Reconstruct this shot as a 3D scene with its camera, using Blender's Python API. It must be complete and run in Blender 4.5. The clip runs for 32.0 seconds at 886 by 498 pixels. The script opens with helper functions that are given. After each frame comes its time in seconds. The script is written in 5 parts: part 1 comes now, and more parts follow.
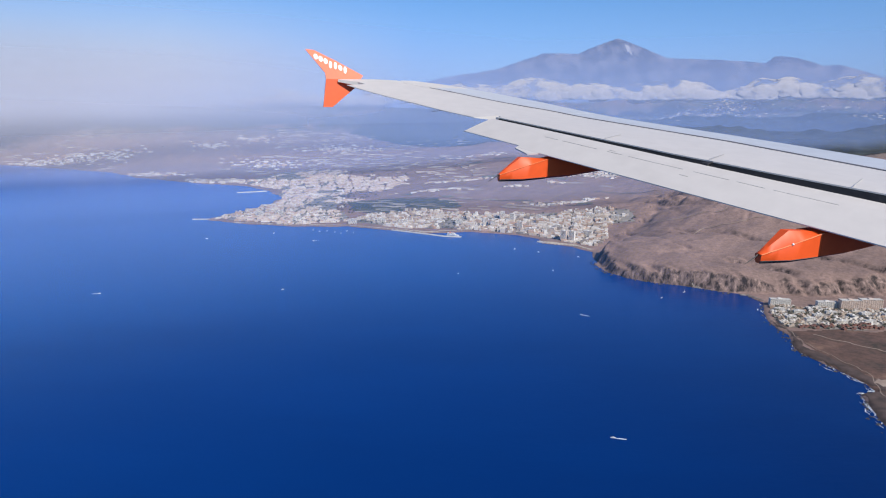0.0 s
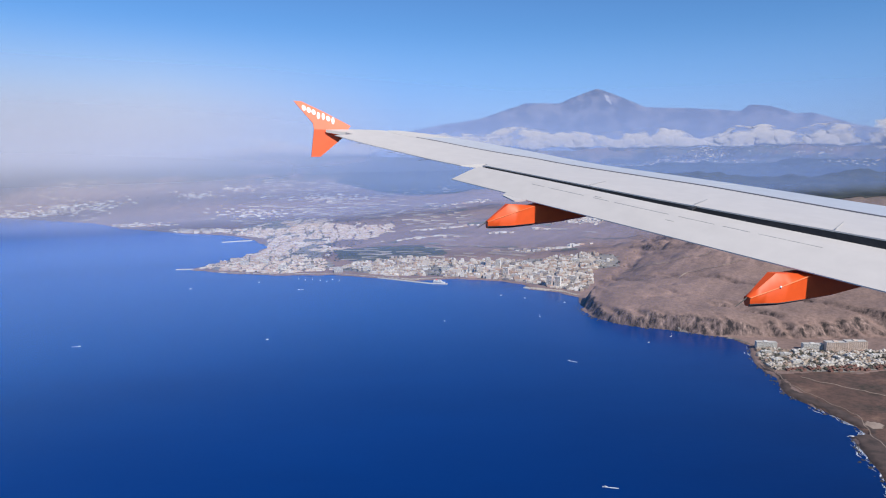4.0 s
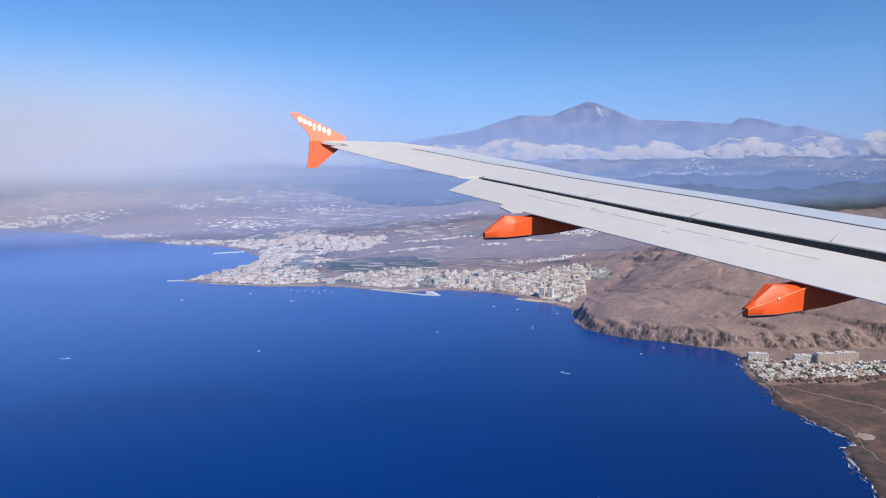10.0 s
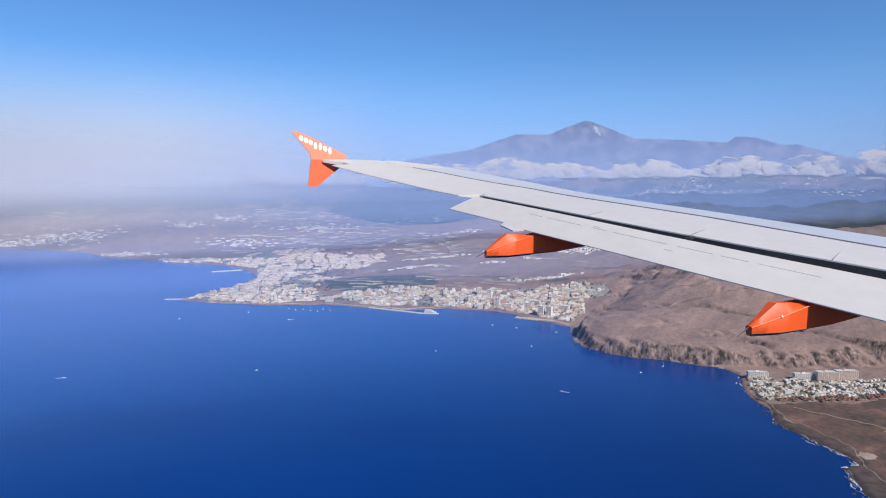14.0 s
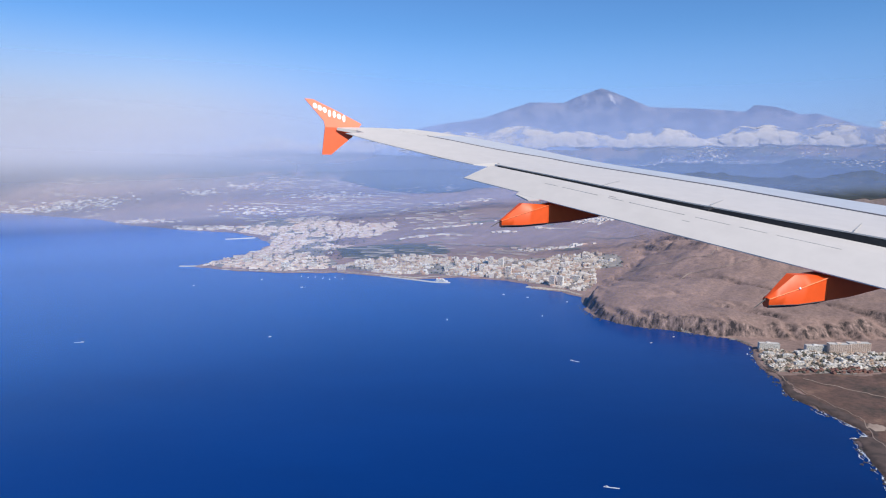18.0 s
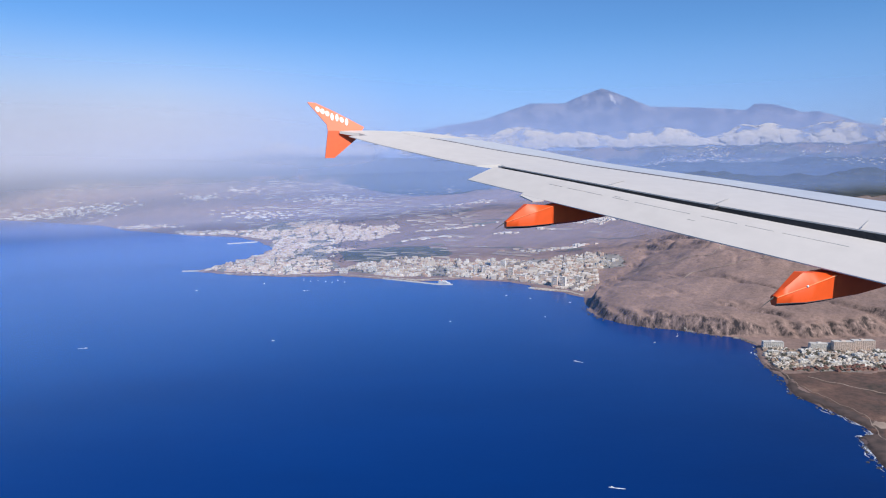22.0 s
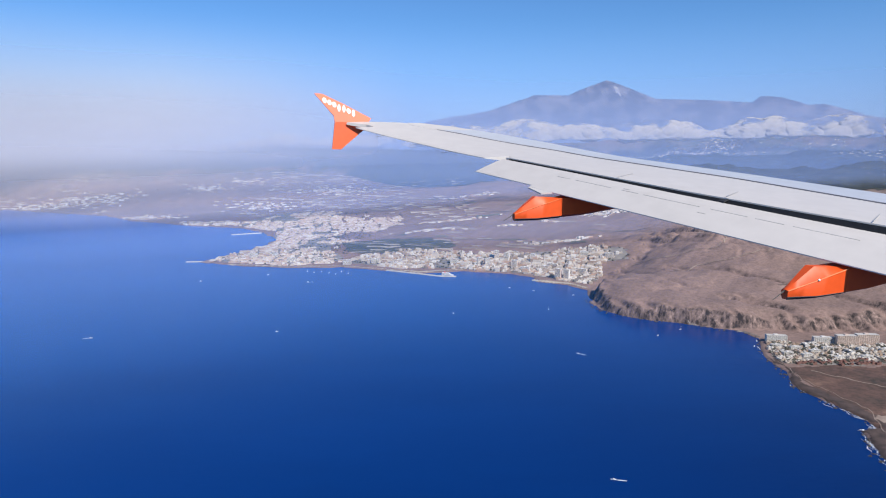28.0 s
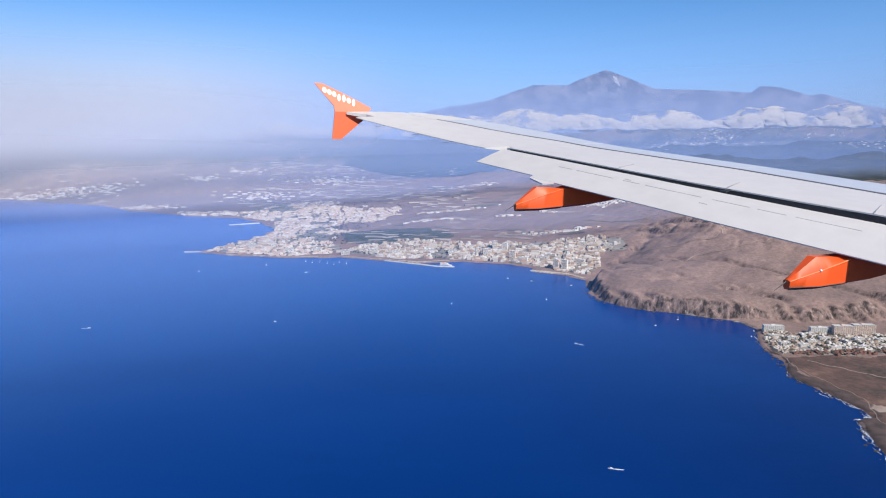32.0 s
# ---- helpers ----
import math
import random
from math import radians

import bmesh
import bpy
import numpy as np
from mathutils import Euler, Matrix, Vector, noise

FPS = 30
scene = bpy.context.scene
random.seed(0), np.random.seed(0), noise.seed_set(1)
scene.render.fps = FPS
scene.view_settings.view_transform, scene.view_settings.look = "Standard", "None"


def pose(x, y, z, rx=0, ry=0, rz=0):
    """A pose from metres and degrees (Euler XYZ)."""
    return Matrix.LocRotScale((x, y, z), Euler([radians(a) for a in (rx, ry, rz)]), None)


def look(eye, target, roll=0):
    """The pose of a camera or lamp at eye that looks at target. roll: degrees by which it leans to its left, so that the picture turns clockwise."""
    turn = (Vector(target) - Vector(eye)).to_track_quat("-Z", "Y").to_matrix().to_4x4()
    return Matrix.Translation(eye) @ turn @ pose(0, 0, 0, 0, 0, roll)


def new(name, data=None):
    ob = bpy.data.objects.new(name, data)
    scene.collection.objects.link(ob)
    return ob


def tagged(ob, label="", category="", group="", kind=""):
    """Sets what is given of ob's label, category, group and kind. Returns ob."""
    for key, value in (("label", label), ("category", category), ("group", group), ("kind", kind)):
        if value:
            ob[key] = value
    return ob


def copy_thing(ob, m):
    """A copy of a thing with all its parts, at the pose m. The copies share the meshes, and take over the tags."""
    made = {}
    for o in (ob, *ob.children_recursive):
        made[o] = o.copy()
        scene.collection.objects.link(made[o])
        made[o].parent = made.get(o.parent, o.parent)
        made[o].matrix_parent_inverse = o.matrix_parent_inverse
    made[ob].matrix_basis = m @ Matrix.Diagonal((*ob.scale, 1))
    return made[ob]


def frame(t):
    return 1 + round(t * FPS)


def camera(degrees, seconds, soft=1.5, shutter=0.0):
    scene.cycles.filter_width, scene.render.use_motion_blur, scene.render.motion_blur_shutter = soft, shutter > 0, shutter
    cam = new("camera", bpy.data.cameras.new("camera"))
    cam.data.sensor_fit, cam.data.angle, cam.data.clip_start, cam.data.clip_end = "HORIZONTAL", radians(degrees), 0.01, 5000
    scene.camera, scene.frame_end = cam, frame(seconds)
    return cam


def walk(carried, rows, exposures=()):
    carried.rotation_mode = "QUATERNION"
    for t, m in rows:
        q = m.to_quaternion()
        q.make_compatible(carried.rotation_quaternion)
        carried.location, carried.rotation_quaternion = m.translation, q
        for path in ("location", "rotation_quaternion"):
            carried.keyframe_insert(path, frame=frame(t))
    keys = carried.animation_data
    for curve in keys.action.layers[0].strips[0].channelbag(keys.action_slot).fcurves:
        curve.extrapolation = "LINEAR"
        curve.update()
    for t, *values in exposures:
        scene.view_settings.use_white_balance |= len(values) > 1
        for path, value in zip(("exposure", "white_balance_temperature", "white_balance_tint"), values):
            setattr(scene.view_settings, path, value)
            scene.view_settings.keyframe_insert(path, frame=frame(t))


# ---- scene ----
cam = camera(70.0, 32.0, soft=1.1)
# seconds, sideways, yaw, pitch, roll of a camera held still behind a cabin window, 300 m over the sea
HELD = [
    (0.0, 0.250, 0.79, -12.34, -0.41),
    (0.5, 0.244, 0.88, -11.64, -0.30),
    (1.0, 0.238, 0.70, -10.29, -0.34),
    (1.5, 0.231, 0.23, -9.67, -0.51),
    (2.0, 0.225, -0.38, -9.19, -0.01),
    (2.5, 0.219, -0.50, -9.36, 0.02),
    (3.0, 0.213, -0.48, -9.28, 0.02),
    (3.5, 0.206, -0.51, -8.45, 0.08),
    (5.5, 0.181, -0.87, -7.79, -0.02),
    (6.0, 0.175, -0.98, -7.80, 0.13),
    (6.5, 0.169, -1.22, -7.43, 0.03),
    (7.0, 0.163, -1.26, -6.84, 0.05),
    (7.5, 0.156, -1.33, -6.90, 0.00),
    (8.0, 0.150, -1.39, -7.10, 0.05),
    (8.5, 0.144, -1.51, -6.96, 0.12),
    (9.0, 0.138, -1.43, -6.96, 0.18),
    (9.5, 0.131, -1.31, -6.96, 0.16),
    (10.0, 0.125, -1.22, -7.04, -0.08),
    (10.5, 0.119, -1.19, -6.56, -0.12),
    (11.0, 0.113, -0.93, -6.43, -0.35),
    (11.5, 0.106, -1.12, -6.55, -0.40),
    (12.0, 0.100, -1.30, -6.34, -0.22),
    (12.5, 0.094, -1.18, -6.12, -0.18),
    (13.0, 0.088, -1.37, -6.01, -0.19),
    (13.5, 0.081, -1.42, -5.37, -0.10),
    (14.0, 0.075, -1.36, -5.39, -0.06),
    (14.5, 0.069, -0.40, -6.04, -0.13),
    (16.5, 0.044, -0.01, -7.44, -0.32),
    (17.0, 0.038, -0.11, -7.35, -0.21),
    (17.5, 0.031, -0.25, -7.78, -0.35),
    (18.0, 0.025, -0.26, -8.19, -0.33),
    (18.5, 0.019, -0.32, -7.48, -0.26),
    (19.0, 0.013, -0.10, -7.45, -0.16),
    (19.5, 0.006, 0.02, -7.95, -0.25),
    (20.0, -0.000, 0.00, -8.18, -0.00),
    (20.5, -0.006, -0.09, -7.90, 0.14),
    (21.0, -0.013, -0.09, -7.67, 0.29),
    (21.5, -0.019, -0.11, -7.96, 0.29),
    (22.0, -0.025, -0.17, -8.01, 0.36),
    (22.5, -0.031, -0.12, -8.01, 0.29),
    (23.0, -0.038, -0.00, -7.62, 0.39),
    (23.5, -0.044, 0.12, -7.50, 0.56),
    (24.0, -0.050, 0.29, -7.88, 0.46),
    (24.5, -0.056, 0.46, -8.15, 0.28),
    (25.0, -0.062, 0.41, -7.89, 0.22),
    (25.5, -0.069, 0.37, -7.81, 0.15),
    (27.5, -0.094, 0.37, -8.98, 0.13),
    (28.0, -0.100, 0.18, -8.74, 0.14),
    (28.5, -0.106, 0.02, -8.55, 0.11),
    (29.0, -0.113, -0.10, -8.45, 0.23),
    (29.5, -0.119, -0.17, -9.28, 0.06),
    (30.0, -0.125, -0.21, -9.10, 0.13),
    (30.5, -0.131, -0.18, -9.28, 0.32),
    (31.0, -0.138, -0.14, -10.03, 0.41),
    (31.5, -0.144, -0.12, -9.82, 0.35),
    (32.0, -0.150, 0.03, -9.62, 0.07),
]
EYE = 300.0
walk(cam, [(t, pose(x, 0, EYE, 90 + pitch, roll, yaw)) for t, x, yaw, pitch, roll in HELD],
     exposures=[(0, -0.08, 6500, 10), (0.5, -0.1, 6500, 10), (1, -0.1, 7300, 10), (2, 0.0, 7300, 10), (2.5, -0.05, 6900, 10), (3, -0.06, 6500, 10), (6, -0.11, 6500, 10), (8, -0.05, 6500, 10), (12, 0.0, 6500, 10), (30, 0.02, 6500, 10), (31, 0.1, 6500, 10), (32, 0.1, 6500, 10)])

# ---- sky and sun ----
SUN_AZ, SUN_EL = 147.0, 42.0
world = bpy.data.worlds.new("sky")
scene.world = world
world.use_nodes = True
wn, wl = world.node_tree.nodes, world.node_tree.links
sky = wn.new("ShaderNodeTexSky")
sky.sky_type, sky.sun_disc = "NISHITA", False
sky.sun_elevation, sky.sun_rotation = radians(SUN_EL), radians(SUN_AZ)
sky.altitude, sky.air_density, sky.dust_density, sky.ozone_density = 300, 1.0, 0.4, 3.0
tint = wn.new("ShaderNodeMix")
tint.data_type, tint.blend_type = "RGBA", "MULTIPLY"
tint.inputs[0].default_value = 1.0
tint.inputs[7].default_value = (0.50, 0.80, 1.14, 1)
wl.new(sky.outputs["Color"], tint.inputs[6])
wl.new(tint.outputs[2], wn["Background"].inputs["Color"])
wn["Background"].inputs["Strength"].default_value = 0.115
sun = new("sun", bpy.data.lights.new("sun", "SUN"))
sun.data.energy, sun.data.angle, sun.data.color = 5.2, radians(0.5), (1.0, 0.93, 0.83)
sa = radians(SUN_AZ)
sun.matrix_world = look((0, 0, 900), (-math.sin(sa) * 100, -math.cos(sa) * 100, 900 - 100 * math.tan(radians(SUN_EL))))


# ---- materials ----
def material(name, rough=0.7, metal=0.0):
    m = bpy.data.materials.new(name)
    m.use_nodes = True
    b = m.node_tree.nodes["Principled BSDF"]
    b.inputs["Roughness"].default_value, b.inputs["Metallic"].default_value = rough, metal
    return m, m.node_tree.nodes, m.node_tree.links, b


def node(nodes, kind, **values):
    n = nodes.new(kind)
    for k, v in values.items():
        n.inputs[k].default_value = v
    return n


def noise_of(nodes, links, scale, detail=4.0, rough=0.55, coords="Object", stretch=(1, 1, 1)):
    tc = nodes.new("ShaderNodeTexCoord")
    mp = node(nodes, "ShaderNodeMapping", Scale=stretch)
    n = node(nodes, "ShaderNodeTexNoise", Scale=scale, Detail=detail, Roughness=rough)
    links.new(tc.outputs[coords], mp.inputs["Vector"])
    links.new(mp.outputs["Vector"], n.inputs["Vector"])
    return n.outputs["Fac"]


def ramp(nodes, links, fac, stops):
    r = nodes.new("ShaderNodeValToRGB")
    e = r.color_ramp.elements
    while len(e) < len(stops):
        e.new(0.5)
    for slot, (at, col) in zip(e, stops):
        slot.position, slot.color = at, (*col, 1)
    links.new(fac, r.inputs["Fac"])
    return r.outputs["Color"]


def mixed(nodes, links, fac, a, b, blend="MIX"):
    m = nodes.new("ShaderNodeMix")
    m.data_type, m.blend_type = "RGBA", blend
    for slot, v in (("Factor", fac), ("A", a), ("B", b)):
        s = [i for i in m.inputs if i.name == slot and i.type == ("VALUE" if slot == "Factor" else "RGBA")][0]
        if isinstance(v, (int, float)):
            s.default_value = v
        elif isinstance(v, tuple):
            s.default_value = (*v, 1)
        else:
            links.new(v, s)
    return [o for o in m.outputs if o.type == "RGBA"][0]


def bump(nodes, links, b, height, strength, distance):
    n = node(nodes, "ShaderNodeBump", Strength=strength, Distance=distance)
    links.new(height, n.inputs["Height"])
    links.new(n.outputs["Normal"], b.inputs["Normal"])


def two_tone(name, dark, light, scale, rough=0.7, metal=0.0, fine=9.0, strength=0.25, distance=0.05, spread=(0.35, 0.65), stretch=(1, 1, 1)):
    """A surface that varies between two colours at two scales."""
    m, n, l, b = material(name, rough, metal)
    big, small = noise_of(n, l, scale, stretch=stretch), noise_of(n, l, scale * fine, 3.0)
    c = ramp(n, l, big, [(spread[0], dark), (spread[1], light)])
    c = mixed(n, l, 0.25, c, ramp(n, l, small, [(0.3, tuple(v * 0.75 for v in dark)), (0.7, light)]))
    l.new(c, b.inputs["Base Color"])
    bump(n, l, b, small, strength, distance)
    return m


def island_paint(name, colours, rough=0.75, per_object=False):
    """Each piece takes one of several paints."""
    m, n, l, b = material(name, rough)
    src = n.new("ShaderNodeObjectInfo").outputs["Random"] if per_object else n.new("ShaderNodeNewGeometry").outputs["Random Per Island"]
    r = n.new("ShaderNodeValToRGB")
    r.color_ramp.interpolation = "CONSTANT"
    e = r.color_ramp.elements
    while len(e) < len(colours):
        e.new(0.5)
    for i, c in enumerate(colours):
        e[i].position, e[i].color = i / len(colours), (*c, 1)
    l.new(src, r.inputs["Fac"])
    grime = noise_of(n, l, 0.6, 5.0)
    l.new(mixed(n, l, 0.35, r.outputs["Color"], ramp(n, l, grime, [(0.3, (0.45, 0.42, 0.38)), (0.6, (0.95, 0.93, 0.9))]), "MULTIPLY"), b.inputs["Base Color"])
    return m


# open water: dark body colour, soft gloss, swell and wind ripples
SEA, n_, l_, b_ = material("sea_water", 0.22)
b_.inputs["IOR"].default_value = 1.33
b_.inputs["Specular IOR Level"].default_value = 0.22
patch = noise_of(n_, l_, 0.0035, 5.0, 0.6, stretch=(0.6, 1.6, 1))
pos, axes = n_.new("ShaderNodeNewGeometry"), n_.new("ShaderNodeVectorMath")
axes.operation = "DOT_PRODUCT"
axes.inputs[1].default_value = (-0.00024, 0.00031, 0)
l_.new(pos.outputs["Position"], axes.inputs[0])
sheen_ramp = n_.new("ShaderNodeMath")
sheen_ramp.operation = "MULTIPLY_ADD"
l_.new(patch, sheen_ramp.inputs[0])
sheen_ramp.inputs[1].default_value = 0.16
l_.new(axes.outputs["Value"], sheen_ramp.inputs[2])
# the sky's blue reflection painted into the base colour, brighter far off to the north-west
l_.new(ramp(n_, l_, sheen_ramp.outputs["Value"], [(0.05, (0.0004, 0.0110, 0.070)), (0.35, (0.0004, 0.036, 0.188)), (0.65, (0.0006, 0.064, 0.300)), (1.0, (0.002, 0.088, 0.41))]), b_.inputs["Base Color"])
bump(n_, l_, b_, noise_of(n_, l_, 0.09, 6.0, 0.65, stretch=(0.6, 1.4, 1)), 0.22, 1.2)

# dry volcanic ground: pale dust, brown scrub, dark lava; pine forest high up
LAND, n_, l_, b_ = material("dry_ground", 0.95)
big = noise_of(n_, l_, 0.0032, 7.0, 0.6)
mid = noise_of(n_, l_, 0.022, 6.0, 0.65)
# bare ridges and gullies that run slantwise over the hills
slant = [t for t in n_ if t.type == "MAPPING"][-1]
slant.vector_type = "TEXTURE"
slant.inputs["Rotation"].default_value, slant.inputs["Scale"].default_value = (0, 0, radians(52)), (3.2, 0.75, 1)
small = noise_of(n_, l_, 0.16, 5.0, 0.7)
earth = ramp(n_, l_, big, [(0.3, (0.176, 0.114, 0.095)), (0.5, (0.240, 0.158, 0.133)), (0.70, (0.325, 0.220, 0.188))])
scrub = ramp(n_, l_, mid, [(0.34, (0.115, 0.080, 0.066)), (0.5, (0.212, 0.140, 0.117)), (0.66, (0.360, 0.245, 0.207))])
c_ = mixed(n_, l_, 0.5, earth, scrub)
c_ = mixed(n_, l_, 0.35, c_, ramp(n_, l_, small, [(0.36, (0.090, 0.068, 0.056)), (0.62, (0.340, 0.230, 0.193))]))
geo = n_.new("ShaderNodeNewGeometry")
xyz = n_.new("ShaderNodeSeparateXYZ")
l_.new(geo.outputs["Position"], xyz.inputs["Vector"])
up = n_.new("ShaderNodeMapRange")
up.inputs["From Min"].default_value, up.inputs["From Max"].default_value = 120, 210
l_.new(xyz.outputs["Z"], up.inputs["Value"])
wood = n_.new("ShaderNodeMath")
wood.operation = "MULTIPLY"
l_.new(up.outputs["Result"], wood.inputs[0])
l_.new(ramp(n_, l_, noise_of(n_, l_, 0.006, 6.0), [(0.34, (0.3, 0.3, 0.3)), (0.50, (1, 1, 1))]), wood.inputs[1])
c_ = mixed(n_, l_, wood.outputs["Value"], c_, ramp(n_, l_, small, [(0.35, (0.018, 0.03, 0.016)), (0.7, (0.06, 0.075, 0.04))]))
steep = n_.new("ShaderNodeSeparateXYZ")
l_.new(geo.outputs["Normal"], steep.inputs["Vector"])
rock = ramp(n_, l_, noise_of(n_, l_, 0.12, 8.0, 0.66, stretch=(1, 1, 0.14)), [(0.40, (0.028, 0.021, 0.020)), (0.48, (0.120, 0.084, 0.074)), (0.56, (0.200, 0.140, 0.120)), (0.66, (0.350, 0.245, 0.208))])
cl = n_.new("ShaderNodeMapRange")
cl.inputs["From Min"].default_value, cl.inputs["From Max"].default_value = 0.90, 0.70
l_.new(steep.outputs["Z"], cl.inputs["Value"])
l_.new(mixed(n_, l_, cl.outputs["Result"], c_, rock), b_.inputs["Base Color"])
bump(n_, l_, b_, small, 0.5, 2.0)

VOLCANO = two_tone("volcanic_rock", (0.022, 0.022, 0.024), (0.25, 0.220, 0.205), 0.010, 0.95, fine=8, strength=0.8, distance=8, spread=(0.43, 0.60))
PALE_ROCK = two_tone("pale_pumice", (0.34, 0.31, 0.29), (0.50, 0.47, 0.44), 0.05, 0.95)
WHITE_PAINT = two_tone("white_wing_paint", (0.560, 0.528, 0.500), (0.592, 0.558, 0.528), 0.25, 0.5, fine=14, strength=0.01, distance=0.004, spread=(0.2, 0.8), stretch=(1, 0.4, 1))
SLAT_METAL = two_tone("bare_grey_metal", (0.53, 0.545, 0.575), (0.57, 0.585, 0.61), 0.5, 0.4, 0.1, strength=0.01, distance=0.004, spread=(0.2, 0.8))
GREY_PAINT = two_tone("grey_wing_paint", (0.40, 0.385, 0.37), (0.50, 0.48, 0.46), 0.4, 0.45, strength=0.02, distance=0.01)
ORANGE = two_tone("orange_gloss_paint", (0.80, 0.090, 0.010), (0.87, 0.112, 0.014), 0.8, 0.5, fine=12, strength=0.02, distance=0.005)
CREASE_HIGHLIGHT = two_tone("pale_crease_highlight", (0.88, 0.22, 0.07), (0.92, 0.34, 0.16), 2.0, 0.3)
COVE_SHADE_AND_HINGE = two_tone("cove_shade_and_hinge", (0.012, 0.013, 0.018), (0.03, 0.03, 0.035), 2.0, 0.7)
RUBBER = two_tone("black_seal", (0.02, 0.02, 0.022), (0.05, 0.05, 0.05), 3.0, 0.6)
WHITE_MARK = two_tone("white_decal_and_glint", (0.78, 0.76, 0.74), (0.84, 0.83, 0.81), 3.0, 0.4)
TOWN = island_paint("town_render", [(0.58, 0.51, 0.44), (0.70, 0.66, 0.61), (0.48, 0.39, 0.31), (0.62, 0.55, 0.48), (0.38, 0.28, 0.21), (0.74, 0.71, 0.67), (0.52, 0.36, 0.27), (0.60, 0.53, 0.46), (0.28, 0.24, 0.21), (0.66, 0.61, 0.55), (0.46, 0.39, 0.33)])
FAR_TOWN = island_paint("far_town_render", [(0.56, 0.47, 0.40), (0.62, 0.54, 0.47), (0.50, 0.40, 0.33), (0.60, 0.50, 0.43), (0.66, 0.60, 0.54), (0.44, 0.33, 0.27), (0.70, 0.66, 0.61), (0.53, 0.39, 0.32), (0.57, 0.48, 0.41)])
HOUSE_PAINT = island_paint("house_render", [(0.58, 0.53, 0.47), (0.68, 0.65, 0.61), (0.46, 0.38, 0.31), (0.62, 0.57, 0.51), (0.34, 0.25, 0.19), (0.52, 0.45, 0.38)], per_object=True)
HOTEL_WALL = island_paint("hotel_render", [(0.76, 0.74, 0.70), (0.70, 0.56, 0.48), (0.80, 0.78, 0.75), (0.72, 0.66, 0.58)], per_object=True)
GREENHOUSE = island_paint("greenhouse_net", [(0.38, 0.325, 0.28), (0.44, 0.385, 0.335), (0.31, 0.26, 0.225), (0.50, 0.445, 0.39)])
TERRACOTTA = two_tone("terracotta_wall", (0.14, 0.065, 0.052), (0.23, 0.115, 0.09), 0.4, 0.9)
DUST = two_tone("dusty_track", (0.25, 0.185, 0.145), (0.36, 0.28, 0.225), 0.05, 0.95)
CONCRETE = two_tone("pier_concrete", (0.40, 0.38, 0.35), (0.58, 0.55, 0.51), 0.1, 0.9)
SAND = two_tone("beach_sand", (0.36, 0.30, 0.23), (0.50, 0.43, 0.34), 0.06, 0.95)
PLANTS = two_tone("green_planting", (0.05, 0.056, 0.042), (0.15, 0.135, 0.105), 0.05, 0.9)
GLASS_DARK = two_tone("dark_window_glass", (0.02, 0.025, 0.03), (0.05, 0.06, 0.07), 1.0, 0.15)
BOAT_WHITE = two_tone("white_gelcoat", (0.76, 0.76, 0.75), (0.84, 0.84, 0.83), 1.0, 0.3)
FOAM = two_tone("sea_foam", (0.55, 0.60, 0.64), (0.86, 0.88, 0.9), 0.8, 0.8, spread=(0.4, 0.55))


def scrubland(name, scale, lean):
    """Dry scrub: olive bushes, red-brown soil, rusty bare ground and tan sandy patches."""
    m, n, l, b = material(name, 0.95)
    patches, bushes = noise_of(n, l, scale, 7.0, 0.62), noise_of(n, l, scale * 9, 5.0, 0.7)
    soil = ramp(n, l, patches, [(0.36 + lean, (0.044, 0.034, 0.026)), (0.46 + lean, (0.080, 0.046, 0.036)), (0.56 + lean, (0.120, 0.064, 0.048)), (0.68 + lean, (0.24, 0.140, 0.098))])
    spots = ramp(n, l, bushes, [(0.40, (0.030, 0.026, 0.019)), (0.58, (0.150, 0.088, 0.066))])
    l.new(mixed(n, l, 0.38, soil, spots), b.inputs["Base Color"])
    bump(n, l, b, bushes, 0.5, 0.8)
    return m


